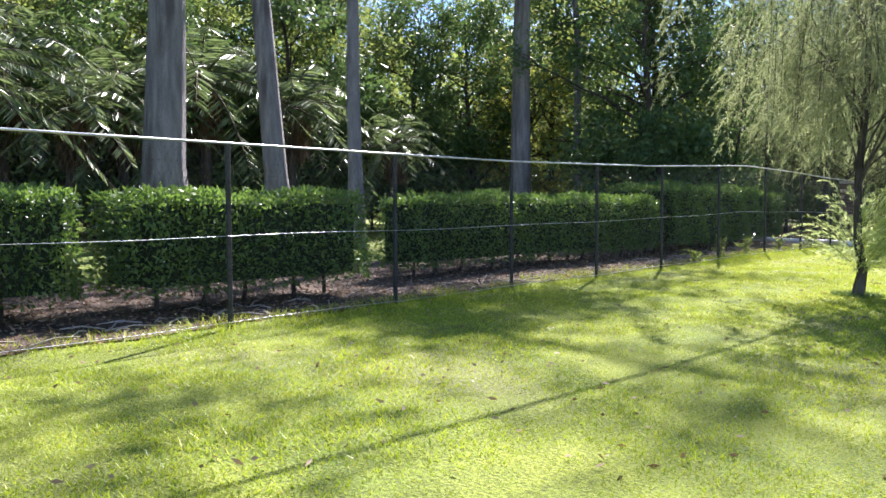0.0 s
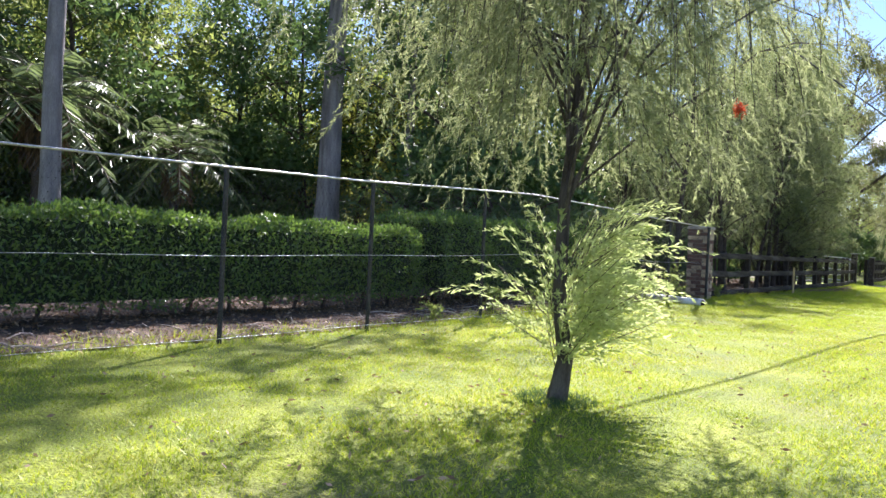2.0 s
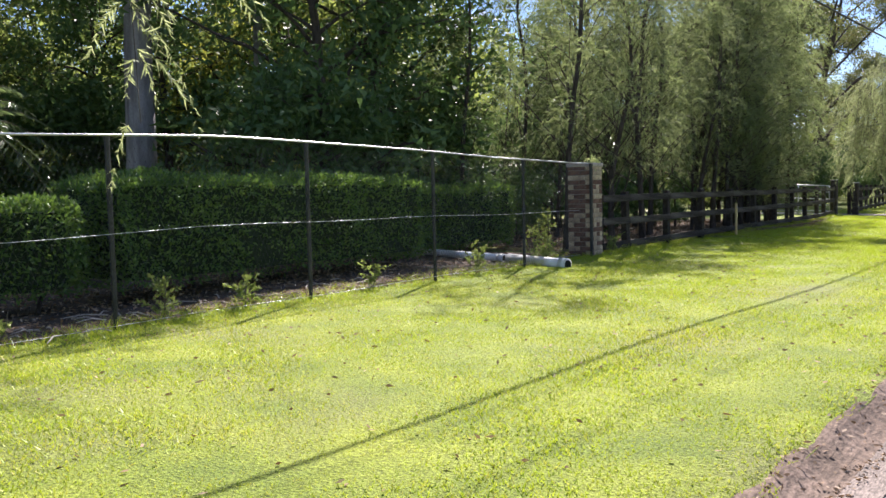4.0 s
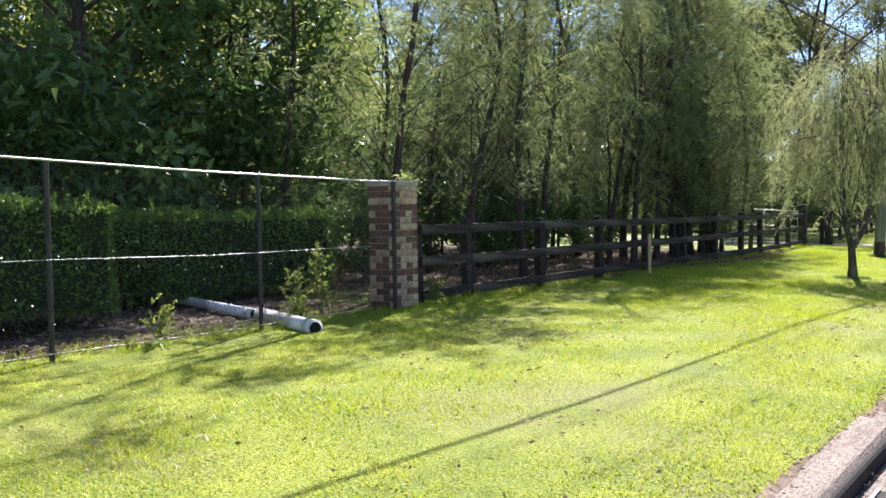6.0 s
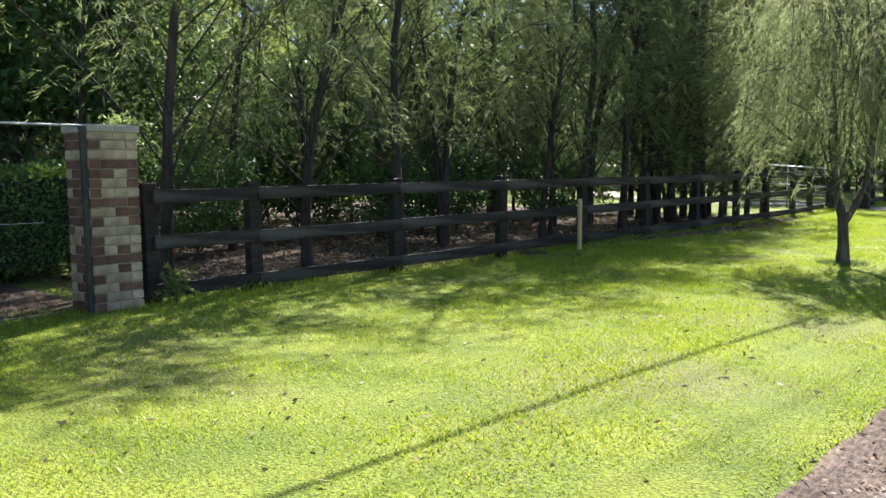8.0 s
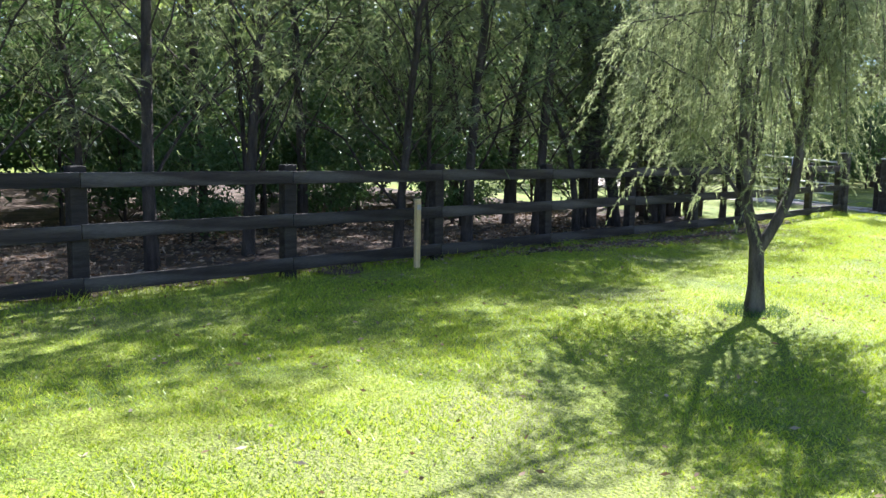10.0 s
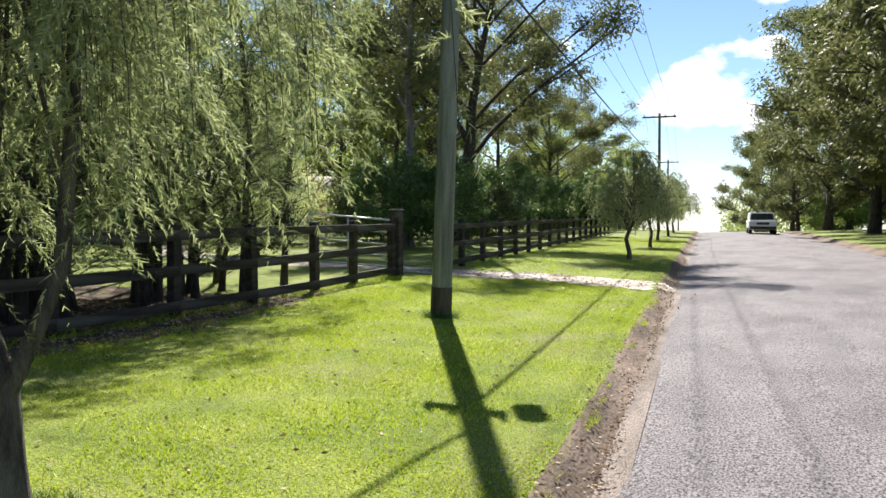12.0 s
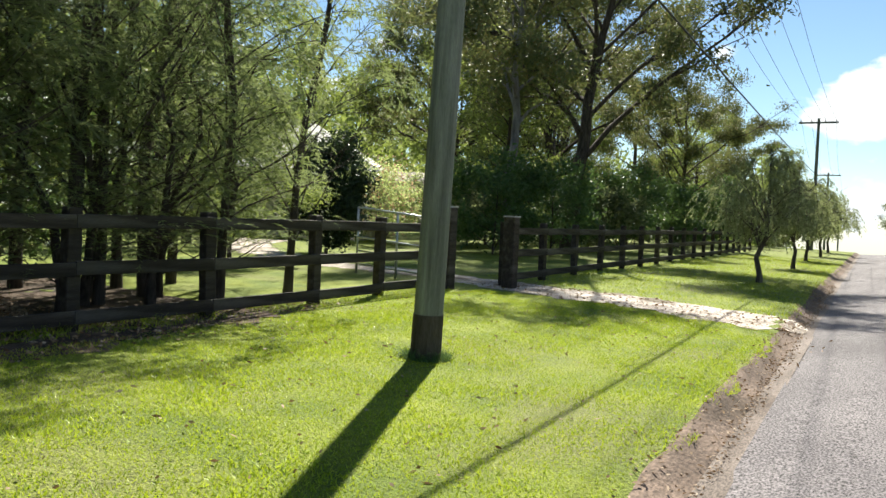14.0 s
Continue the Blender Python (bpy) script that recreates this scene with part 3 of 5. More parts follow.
t1, t2, crown = weeping(3.7, 1.6, 0.95, 34, 6, 12, [
    (((0, 0, -0.1), (0.0, 0.0, 0.2), (-0.1, 0.0, 0.6), (0.1, 0.05, 1.1), (0.12, 0.0, 2.0), (0.1, 0, 3.2)), (0.09, 0.07, 0.06, 0.05, 0.04, 0.01))], (0.12, 0.026), 7)
tree_c = tree("bottlebrush_tree", t1 + t2, crown, M_BARKB, L_BOTTLE, -4.4, 54.3, 20, 1, "small rounded bottlebrush on the verge past the driveway", "street trees")
for x, y, rz, s in ((-5.05, 63.5, 130, 1.0), (-5.9, 72.5, 250, 1.05), (-6.3, 80.5, 60, 1.1), (-7.0, 89.5, 310, 1.1)):
    place(tree_c, x, y, rz, s)

# sheoaks behind the timber fence: slender stems and soft hanging needles
sheoaks = []
for v in range(3):
    H = (8.5, 7.2, 9.6)[v]
    lines, pts, ways = skeleton_of(H, 0.07, 0.1, 1.5, 36, 4, 1.1, lambda g: 1.05 - 0.6 * g, 0.45, rng.normal(size=2) * 0.5, 1.0, 0.26)
    k = 820
    heads = rng.integers(0, len(pts), 105)
    i = heads[rng.integers(0, 105, k)]
    S = pts[i] + rng.normal(size=(k, 3)) * np.array([0.16, 0.16, 0.2])
    D = ways[i] * 0.7 + rng.normal(size=(k, 3)) * 0.55
    D[:, 2] += 0.5
    crown = sprigs(S, D, rng.uniform(0.3, 0.7, k), 0.8, 14, 0.14, 0.0145, 0.6, True)
    sheoaks.append((lines, crown))
made = []
r2 = random.Random(5)
spots = [(-8.75 + r2.uniform(-0.3, 0.3) - 2.4 * row, 25.2 + 1.75 * k + (0.7 if row % 2 else 0) + r2.uniform(-0.4, 0.4)) for row in range(2) for k in range(8 - row)]
spots += [(-9.0, 39.2), (-9.4, 40.6), (-10.6, 42.0), (-11.0, 39.8), (-9.9, 38.2), (-12.2, 43.0), (-8.8, 37.0), (-10.0, 36.2), (-9.6, 39.9)]
for j, (x, y) in enumerate(spots):
    v = j % 3
    if j < 3:
        made.append(tree("sheoak", *sheoaks[v], M_BARKD, (L_CASD, L_CASU, L_CASD)[v], x, y, r2.uniform(0, 360), 1.0, "slender dark sheoak with hanging needle foliage behind the fence", "sheoak thicket", 5))
    else:
        place(made[v], x, y, r2.uniform(0, 360), r2.uniform(0.8, 1.15) * (1.2 if y > 36 else 1.0))
for x, y, v in ((-9.2, 37.6, 0), (-9.0, 39.6, 2), (-10.4, 40.9, 0), (-8.4, 40.9, 2), (-8.6, 42.4, 0)):
    place(made[v], x, y, r2.uniform(0, 360), r2.uniform(0.85, 1.05))
for x, y, v in ((-8.5, 36.2, 0), (-8.6, 37.5, 2), (-8.5, 38.8, 0), (-8.7, 40.1, 2), (-9.2, 41.4, 0), (-10.2, 42.6, 2), (-8.9, 36.9, 2), (-9.1, 38.1, 0), (-9.0, 39.4, 2), (-9.3, 40.7, 0)):
    place(made[v], x, y, r2.uniform(0, 360), (r2.uniform(0.8, 0.95), r2.uniform(0.3, 0.45)), "low bushy sheoak spilling over the fence rails")
for k in range(12):
    place(made[k % 3], -8.6 - r2.uniform(0, 4.5), 29.5 + 0.8 * k + r2.uniform(-0.4, 0.4), r2.uniform(0, 360), (r2.uniform(0.4, 0.55), r2.uniform(0.7, 1.0)), "thin young sheoak stem crowding behind the fence")

# tall grey gum trunks behind the hedge
def gum_trunk(x, y, r, H, lean, rz, R=4.5, count=9000):
    lines, pts, ways = skeleton_of(H, r, 0.55, R, 14, 6, 0.6, round_top, 0.25, lean)
    crown = clumps(pts, ways, count, 0.5, 0.26, 0.1, 0.5, True)
    return tree("gum_tree", lines, crown, M_BARK, L_GUM, x, y, rz, 1, "tall straight grey-barked gum behind the clipped hedge", "tall gums")


gum_trunk(-19.0, 10.0, 0.54, 19, (0.2, 0.3), 0)
gum_trunk(-17.6, 12.4, 0.31, 18, (-1.3, -0.3), 0)
gum_trunk(-15.3, 12.75, 0.19, 17, (-0.2, 0.3), 50)
gum_trunk(-16.4, 20.75, 0.34, 20, (0.6, -0.3), 80, 8.0, 13000)
gum_trunk(-16.2, 23.9, 0.16, 15, (0.3, 0.3), 80)

# mixed wood behind hedge and lawns
woods = []
for v, (H, R, mat_l, cnt, ll, lw) in enumerate(((9, 3.0, L_DARK, 9500, 0.22, 0.1), (11, 3.2, L_MID, 9500, 0.23, 0.09), (7, 2.6, L_YEL, 7000, 0.2, 0.08), (13, 3.6, L_MID, 11000, 0.25, 0.1))):
    lines, pts, ways = skeleton_of(H, 0.16, 0.08, R, 26, 5, 0.45, round_top, 0.4, rng.normal(size=2) * 0.5)
    crown = clumps(pts, ways, cnt, 0.36, ll, lw, 0.35, True)
    woods.append((lines, crown, mat_l))
WOOD_LABEL = ("dense dark-leaved tree in the wood behind the hedge", "leafy mid-green tree in the wood behind the hedge", "yellow-green tree catching the sun in the wood", "tall spreading green tree at the back of the wood")
first = {}
r3 = random.Random(11)
wood_spots = []
for y in range(-6, 26, 4):
    wood_spots += [(-26 + r3.uniform(-1.5, 1.5), y + r3.uniform(-1, 1), (0, 1, 0, 0)[(y // 4) % 4]), (-30 + r3.uniform(-2, 2), y + 2 + r3.uniform(-1, 1), (3, 1)[(y // 4) % 2]), (-36 + r3.uniform(-2, 2), y + r3.uniform(-2, 2), 3)] if y % 8 else [(-30, y, 1)]
wood_spots += [(-24.3, 23.8, 0), (-26.5, 28.2, 3), (-21.6, 25.2, 0), (-12.6, 22.8, 0), (-14.4, 26.0, 0), (-16.5, 28.5, 1), (-21.5, 27.5, 2), (-20, 28, 3), (-23, 34, 1), (-27, 44, 1), (-33, 50, 3), (-38, 56, 1), (-14.5, 38.5, 0)]
for x, y, v in wood_spots:
    if v not in first:
        lines, crown, ml = woods[v]
        first[v] = tree("wood_tree", lines, crown, M_BARKD, ml, x, y, r3.uniform(0, 360), 1, WOOD_LABEL[v], "wood trees", 5)
    else:
        place(first[v], x, y, r3.uniform(0, 360), r3.uniform(0.85, 1.2))


# bushes of the understorey
def bush(x, y, H, R, leaf, n, label):
    lines, pts, ways = skeleton_of(H * 0.75, 0.035, 0.05, R, 16, 3, 0.8, round_top, 0.1)
    e = tree("bush", lines, clumps(pts, ways, n, 0.26, 0.17, 0.08, 0.1, True), M_BARKD, leaf, x, y, 0, 1, label, "understorey bushes", 4)
    e["category"] = "bush"
    return e


bushes = [bush(-25, 3, 3.0, 1.6, L_DARK, 5500, "dark leafy understorey bush in the wood"), bush(-26, 8, 3.4, 1.8, L_MID, 5500, "mid-green understorey bush in the wood"), bush(-25, 14, 2.6, 1.5, L_CASU, 5500, "fine-leaved dull green bush in the wood")]
rb2 = random.Random(21)
for k in range(30):
    y = -8 + k * 1.6 + rb2.uniform(-0.6, 0.6)
    x = (-25, -27.5, -30)[k % 3] + rb2.uniform(-1.2, 1.2)
    place(bushes[rb2.choice((0, 0, 1, 2))], x, y, rb2.uniform(0, 360), rb2.uniform(0.8, 1.5))
for x, y, s in ((-12.4, 21.6, 1.1), (-12.8, 25.8, 1.1), (-14.2, 28.5, 1.0), (-15.5, 31.5, 1.2), (-15.0, 36.5, 1.2), (-17.5, 39.5, 1.3), (-13.5, 41.0, 1.0), (-11.0, 27.2, 0.5), (-10.4, 30.4, 0.45), (-11.2, 33.2, 0.5), (-10.6, 35.4, 0.5), (-13.0, 30.6, 0.7), (-12.8, 33.6, 0.7), (-18.0, 33.5, 1.2), (-23.8, 21.6, 1.45), (-22.2, 23.6, 1.35), (-24.6, 18.6, 1.5), (-24.2, 15.4, 1.4)):
    place(bushes[0], x, y, rb2.uniform(0, 360), s)


def far_woods(name, n, x0, x1, y0, y1, H, label):
    """A far mass of foliage with an uneven top."""
    X, Y = rng.uniform(x0, x1, n), rng.uniform(y0, y1, n)
    top = H * (0.72 + 0.16 * np.sin(X * 0.33 + 1) + 0.16 * np.sin(Y * 0.29) + 0.12 * np.sin(X * 0.9 + Y * 0.8))
    Z = lift(X, Y) + top * rng.uniform(0, 1, n) ** 0.8
    ob = link(name, raw_mesh(name, *leaves(np.stack([X, Y, Z], 1), rng.normal(size=(n, 3)), 0.55 * rng.uniform(0.6, 1.4, n), 0.4, tri=True)), L_MID)
    tagged(ob, label, "woods", "", "stuff")


far_woods("far_woods", 80000, -62, -40, -30, 120, 17, "distant mixed woods closing the view")
far_woods("far_woods", 16000, 16, 40, 50, 170, 12, "distant woods behind the roadside gums")
far_woods("far_woods", 26000, -60, -19, 128, 165, 13, "distant woods past the crest of the road")
far_woods("far_woods", 9000, -9, 14, 175, 215, 15, "distant woods past the crest of the road")

# palms under the gums
def palm(x, y, trunk_h, fr, n_fr, rz):
    e = empty("palm", x, y, float(lift(np.array(x), np.array(y))), rz)
    tagged(e, "feather palm with arching fronds under the tall gums", "palm", "palms")
    link("trunk", smooth_all(raw_mesh("trunk", *tubes([(wander((0, 0, -0.1), (0.1, 0.1, trunk_h), 8, 0.06), np.linspace(0.15, 0.1, 8))], 9))), M_BARKD, e)
    spine, V, F, o = [], [], [], 0
    for k in range(n_fr):
        a, up = k * 2.4, 1.25 - 1.5 * k / n_fr
        d = np.array([math.cos(a) * math.cos(up), math.sin(a) * math.cos(up), math.sin(up)])
        u = np.linspace(0, 1, 9)
        L = fr * rng.uniform(0.85, 1.15)
        line = np.array([0.1, 0.1, trunk_h]) + d * L * u[:, None]
        line[:, 2] -= 0.62 * L * u ** 2
        spine.append((line, np.linspace(0.022, 0.004, 9)))
        m = 90
        w = rng.uniform(0.12, 1, m)
        P = np.stack([np.interp(w, u, line[:, c]) for c in range(3)], 1)
        t = unit(np.stack([np.interp(w, u, np.gradient(line[:, c])) for c in range(3)], 1))
        side = unit(np.cross(t, [0, 0, 1.0])) * np.where(rng.random(m) < 0.5, 1, -1)[:, None]
        D = side + t * 0.55 + np.array([0, 0, -0.45])
        v, f = leaves(P, D, 0.55 * (1 - 0.55 * w) * fr / 2.2, 0.035)
        V.append(v), F.append(f + o)
        o += len(v)
    link("ribwork", smooth_all(raw_mesh("ribwork", *tubes(spine, 5))), M_TWIG, e)["kind"] = "stuff"
    link("crown", raw_mesh("crown", np.concatenate(V), np.concatenate(F)), L_PALM, e)
    k = 900
    P = np.stack([rng.normal(0.1, 0.16, k), rng.normal(0.1, 0.16, k), trunk_h - rng.uniform(0.1, 1.1, k)], 1)
    link("skirt", raw_mesh("skirt", *leaves(P, rng.normal(size=(k, 3)) * 0.3 + [0, 0, -1], 0.5, 0.04)), L_DEAD, e, "brown dead fronds hanging below the crown")
    return e


p0 = palm(-21.6, 9.0, 3.3, 2.6, 24, 0)
for x, y, rz, s in ((-21.2, 15.6, 80, 1.2), (-22.5, 13.6, 200, 1.4), (-20.5, 6.0, 140, 1.2), (-23.5, 8.2, 300, 1.4), (-22.8, 11.0, 30, 1.2), (-23.5, 17.2, 110, 1.3), (-19.8, 18.5, 10, 0.9)):
    place(p0, x, y, rz, s)


# clipped hedges
def hedge(x0, x1, y0, y1, z0, z1, label):
    e = empty("hedge", (x0 + x1) / 2, (y0 + y1) / 2, 0.08)
    tagged(e, label, "hedge", "clipped hedges")
    cx, cy = (x0 + x1) / 2, (y0 + y1) / 2
    hx, hy = (x1 - x0) / 2, (y1 - y0) / 2
    # Dark box that stands in for the shade deep between the leaves.
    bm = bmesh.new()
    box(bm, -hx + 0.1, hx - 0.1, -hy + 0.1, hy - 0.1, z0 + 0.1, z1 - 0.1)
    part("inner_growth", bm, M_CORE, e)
    faces = [("z", 2 * hx * 2 * hy * 1.3), ("x", 2 * hy * (z1 - z0)), ("y", 2 * hx * (z1 - z0)), ("Y", 2 * hx * (z1 - z0)), ("X", 2 * hy * (z1 - z0) * 0.3)]
    VF = []
    for f, area in faces:
        n = int(area * 1150)
        u, v, d = rng.uniform(-1, 1, n), rng.uniform(0, 1, n), np.abs(rng.normal(0, 0.06, n))
        zz = z0 + (z1 - z0) * v
        if f == "z":
            P, N = np.stack([u * hx, rng.uniform(-1, 1, n) * hy, z1 - d], 1), np.array([0, 0, 1.0])
        elif f in "xX":
            sg = 1 if f == "x" else -1
            P, N = np.stack([sg * (hx - d), u * hy, zz], 1), np.array([sg, 0, 0.3])
        else:
            sg = -1 if f == "y" else 1
            P, N = np.stack([u * hx, sg * (hy - d), zz], 1), np.array([0, sg, 0.3])
        bulge = 0.05 * np.sin(P[:, 1] * 2.3 + cy) + 0.04 * np.sin(P[:, 1] * 5.1 + P[:, 2] * 4) + 0.03 * np.sin(P[:, 0] * 6)
        P = P + N * bulge[:, None]
        r = np.clip((np.abs(P[:, 2] - (z0 + z1) / 2) / ((z1 - z0) / 2)) ** 6, 0, 1) * 0.08
        P[:, 0] *= 1 - r
        VF.append(leaves(P, N * 0.6 + rng.normal(size=(n, 3)) * 0.7, 0.065 * rng.uniform(0.6, 1.4, n), 0.03))
    n = int(2 * hy * 26)
    S = np.stack([rng.uniform(-hx, hx, n), rng.uniform(-hy, hy, n), np.full(n, z1 - 0.03)], 1)
    VF.append(sprigs(S, rng.normal(size=(n, 3)) * 0.3 + [0, 0, 1], rng.uniform(0.05, 0.15, n), 0.0, 8, 0.05, 0.024, 0.9))
    link("foliage", raw_mesh("foliage", *merge(*VF)), L_HEDGE, e)
    sl = [(wander((rng.uniform(-0.3, 0.3) * hx, t, -0.05), (rng.uniform(-0.3, 0.3) * hx, t + 0.1, z0 + 0.3), 4, 0.05), [0.03, 0.025, 0.02, 0.02]) for t in np.arange(-hy + 0.3, hy, 0.6)]
    link("stemwork", raw_mesh("stemwork", *tubes(sl, 6)), M_BARKD, e)["kind"] = "stuff"
    return e


hedge(-10.1, -8.6, -5.0, 3.0, 0.2, 1.2, "clipped dark green hedge behind the chain-link fence")
hedge(-9.4, -8.35, 3.5, 6.3, 0.2, 1.19, "square-clipped green hedge block with a lit top")
hedge(-9.85, -9.0, 7.95, 15.2, 0.17, 1.19, "long square-clipped green hedge on the mulch bed")
hedge(-10.4, -8.75, 15.6, 20.9, 0.2, 1.45, "long square-clipped hedge behind sparkling chain-link mesh")
hedge(-11.3, -9.8, 21.4, 25.3, 0.12, 1.3, "low dark hedge set back beside the brick pier")


# ---- chain-link fence ----
fence = empty("chain_link_fence", -7.45, 0, 0.05)
tagged(fence, "black-posted chain-link fence with a galvanised top rail", "fence")
FY0, FY1, FH = -6.8, 23.9, 1.62
tall = lambda y: np.interp(y, [8, 12, 15.9, 18.9, 21, 23.5], [1.0, 1.045, 1.13, 1.1, 1.06, 1.035])
posts = [-6.8, -4.7, -2.57, -0.45, 1.67, 3.79, 5.9, 8.03, 10.15, 12.27, 14.65, 17.1, 19.45, 21.8, 23.86]
bm = bmesh.new()
cyl(bm, (0, 0, -0.2), (0, 0, FH - 0.02), 0.024, seg=10)
cyl(bm, (0, 0, FH - 0.02), (0, 0, FH + 0.02), 0.028, seg=10)
post = part("post", bm, M_BLACKPOST, fence)
post.location = (-0.03, posts[0], 0)
for y in posts[1:]:
    c = post.copy()
    scene.collection.objects.link(c)
    c.location = (-0.03, y, 0)
    c.scale = (1, 1, float(tall(y)))
c.location, c.scale = (0.085, 23.93, 0), (1.25, 1.25, float(tall(23.93)))
rail_pts = np.array([(0, y, 0.03 + FH * tall(y)) for y in np.linspace(FY0, FY1 + 0.08, 60)])
link("top_rail", smooth_all(raw_mesh("top_rail", *tubes([(rail_pts, [0.0115] * 60)], 10))), M_STEEL, fence, "shiny galvanised top rail")
for nm, z in (("middle_wire", 0.84), ("bottom_wire", 0.08)):
    pts = [(0.012, y, z * tall(y) + 0.008 * math.sin(y * 1.7)) for y in np.arange(FY0, FY1, 0.8)]
    link(nm, raw_mesh(nm, *tubes([(pts, [0.003] * len(pts))], 5)), M_STEEL, fence)
pitch = 0.055
ks = np.arange(0, FH - 0.06, pitch)
nk, ny = len(ks), int((FY1 - FY0) / pitch)
zz = np.tile(0.05 + ks, (ny, 1))
yy = FY0 + pitch * (np.arange(ny)[:, None] + 0.5 * ((np.arange(nk)[None] + np.arange(ny)[:, None] * 0) % 2) * 1.0)
w = 0.0008
A = np.stack([np.full_like(yy, 0.012), yy, zz], -1)
B = np.stack([np.full_like(yy, 0.012), FY0 + pitch * (np.arange(ny)[:, None] + 1 - 0.5 * (np.arange(nk)[None] % 2)), zz], -1)
VV, FF, o = [], [], 0
for Q in (A, B):
    tri = np.stack([Q + [w, 0, 0], Q + [-w, w, 0], Q + [-w, -w, 0]], 2)
    idx = np.arange(ny * nk * 3).reshape(ny, nk, 3) + o
    for k in range(3):
        FF.append(np.stack([idx[:, :-1, k], idx[:, :-1, (k + 1) % 3], idx[:, 1:, (k + 1) % 3], idx[:, 1:, k]], -1).reshape(-1, 4))
    tri[..., 2] *= tall(tri[..., 1])
    VV.append(tri.reshape(-1, 3))
    o += ny * nk * 3
# oversized bright facets where the wires cross, added for the sun's glints
kn = A + np.array([0.0015, 0, 0])
kd = unit(rng.normal(size=(ny * nk, 3))).reshape(ny, nk, 3) * 0.0058
ke = unit(rng.normal(size=(ny * nk, 3))).reshape(ny, nk, 3) * 0.0058
kv = np.stack([kn + kd, kn - kd, kn + ke, kn - ke], 2)
kv[..., 2] *= tall(kv[..., 1])
ki = np.arange(ny * nk * 4).reshape(-1, 4)
link("wire_knot", raw_mesh("wire_knot", kv.reshape(-1, 3), np.concatenate([ki[:, [0, 2, 3]], ki[:, [1, 3, 2]], ki[:, [0, 1, 2]], ki[:, [0, 3, 1]]])), M_CHAIN, fence, "bright facets added at the wire crossings for sun glints")["kind"] = "stuff"
link("wire_mesh", raw_mesh("wire_mesh", np.concatenate(VV), np.concatenate(FF)), M_DULL, fence, "fine diamond wire mesh")["kind"] = "stuff"

# ---- brick pier ----
pier = empty("brick_pier", -7.635, 24.22, 0.0)
tagged(pier, "square brick gate pier of cream and dark bricks with a capping, one face darkened as shade", "pier")
bm = bmesh.new()
box(bm, -0.222, 0.222, -0.222, 0.222, -0.15, 1.69)
part("mortar_core", bm, M_MORTAR, pier)
bm = bmesh.new()
box(bm, -0.115, 0.115, -0.055, 0.055, -0.038, 0.038, 0.005)
me_b = bpy.data.meshes.new("brick")
bm.to_mesh(me_b)
bm.free()
me_r = me_b.copy()
me_bh, me_rh = me_b.copy(), me_b.copy()
for me in (me_bh, me_rh):
    me.transform(Matrix.Diagonal((0.47, 1, 1, 1)))
for me, m in ((me_b, M_BRICK), (me_bh, M_BRICK), (me_r, M_BRICK2), (me_rh, M_BRICK2)):
    me.materials.append(m)
rb = random.Random(3)
for c in range(20):
    z = 0.0 + 0.043 + 0.086 * c
    for side in range(4):
        odd = (c + side) % 2
        for along, half in (((-0.176, 1), (0.0, 0), (0.176, 1)) if odd else ((-0.1175, 0), (0.1175, 0))):
            # Side 0 is mostly dark bricks: the shade of that face as colour.
            dark = rb.random() < (0.85 if side == 0 else 0.28)
            ob = new("brick", (me_rh if half else me_r) if dark else (me_bh if half else me_b))
            ob.parent = pier
            d = 0.176 + rb.uniform(-0.002, 0.002) - (0.0015 if side % 2 else 0)
            p = [(along, -d), (d, along), (-along, d), (-d, -along)][side]
            ob.matrix_basis = pose(p[0], p[1], z, 0, 0, (0, 90, 180, 270)[side])
bm = bmesh.new()
box(bm, -0.25, 0.25, -0.25, 0.25, 1.70, 1.77, 0.01)
part("cap", bm, M_CONC, pier, "weathered capping course")
weed = empty("pier_weed", -7.55, 24.36, 1.74)
tagged(weed, "small leafy weed growing out of the pier top", "weed")
n = 34
S = rng.normal(size=(n, 3)) * 0.03
S[:, 2] = 0
link("foliage", raw_mesh("foliage", *sprigs(S, rng.normal(size=(n, 3)) * 0.5 + [0.25, 0.3, 0.7], rng.uniform(0.12, 0.34, n), 0.4, 14, 0.045, 0.02, 0.9)), L_LIME, weed)


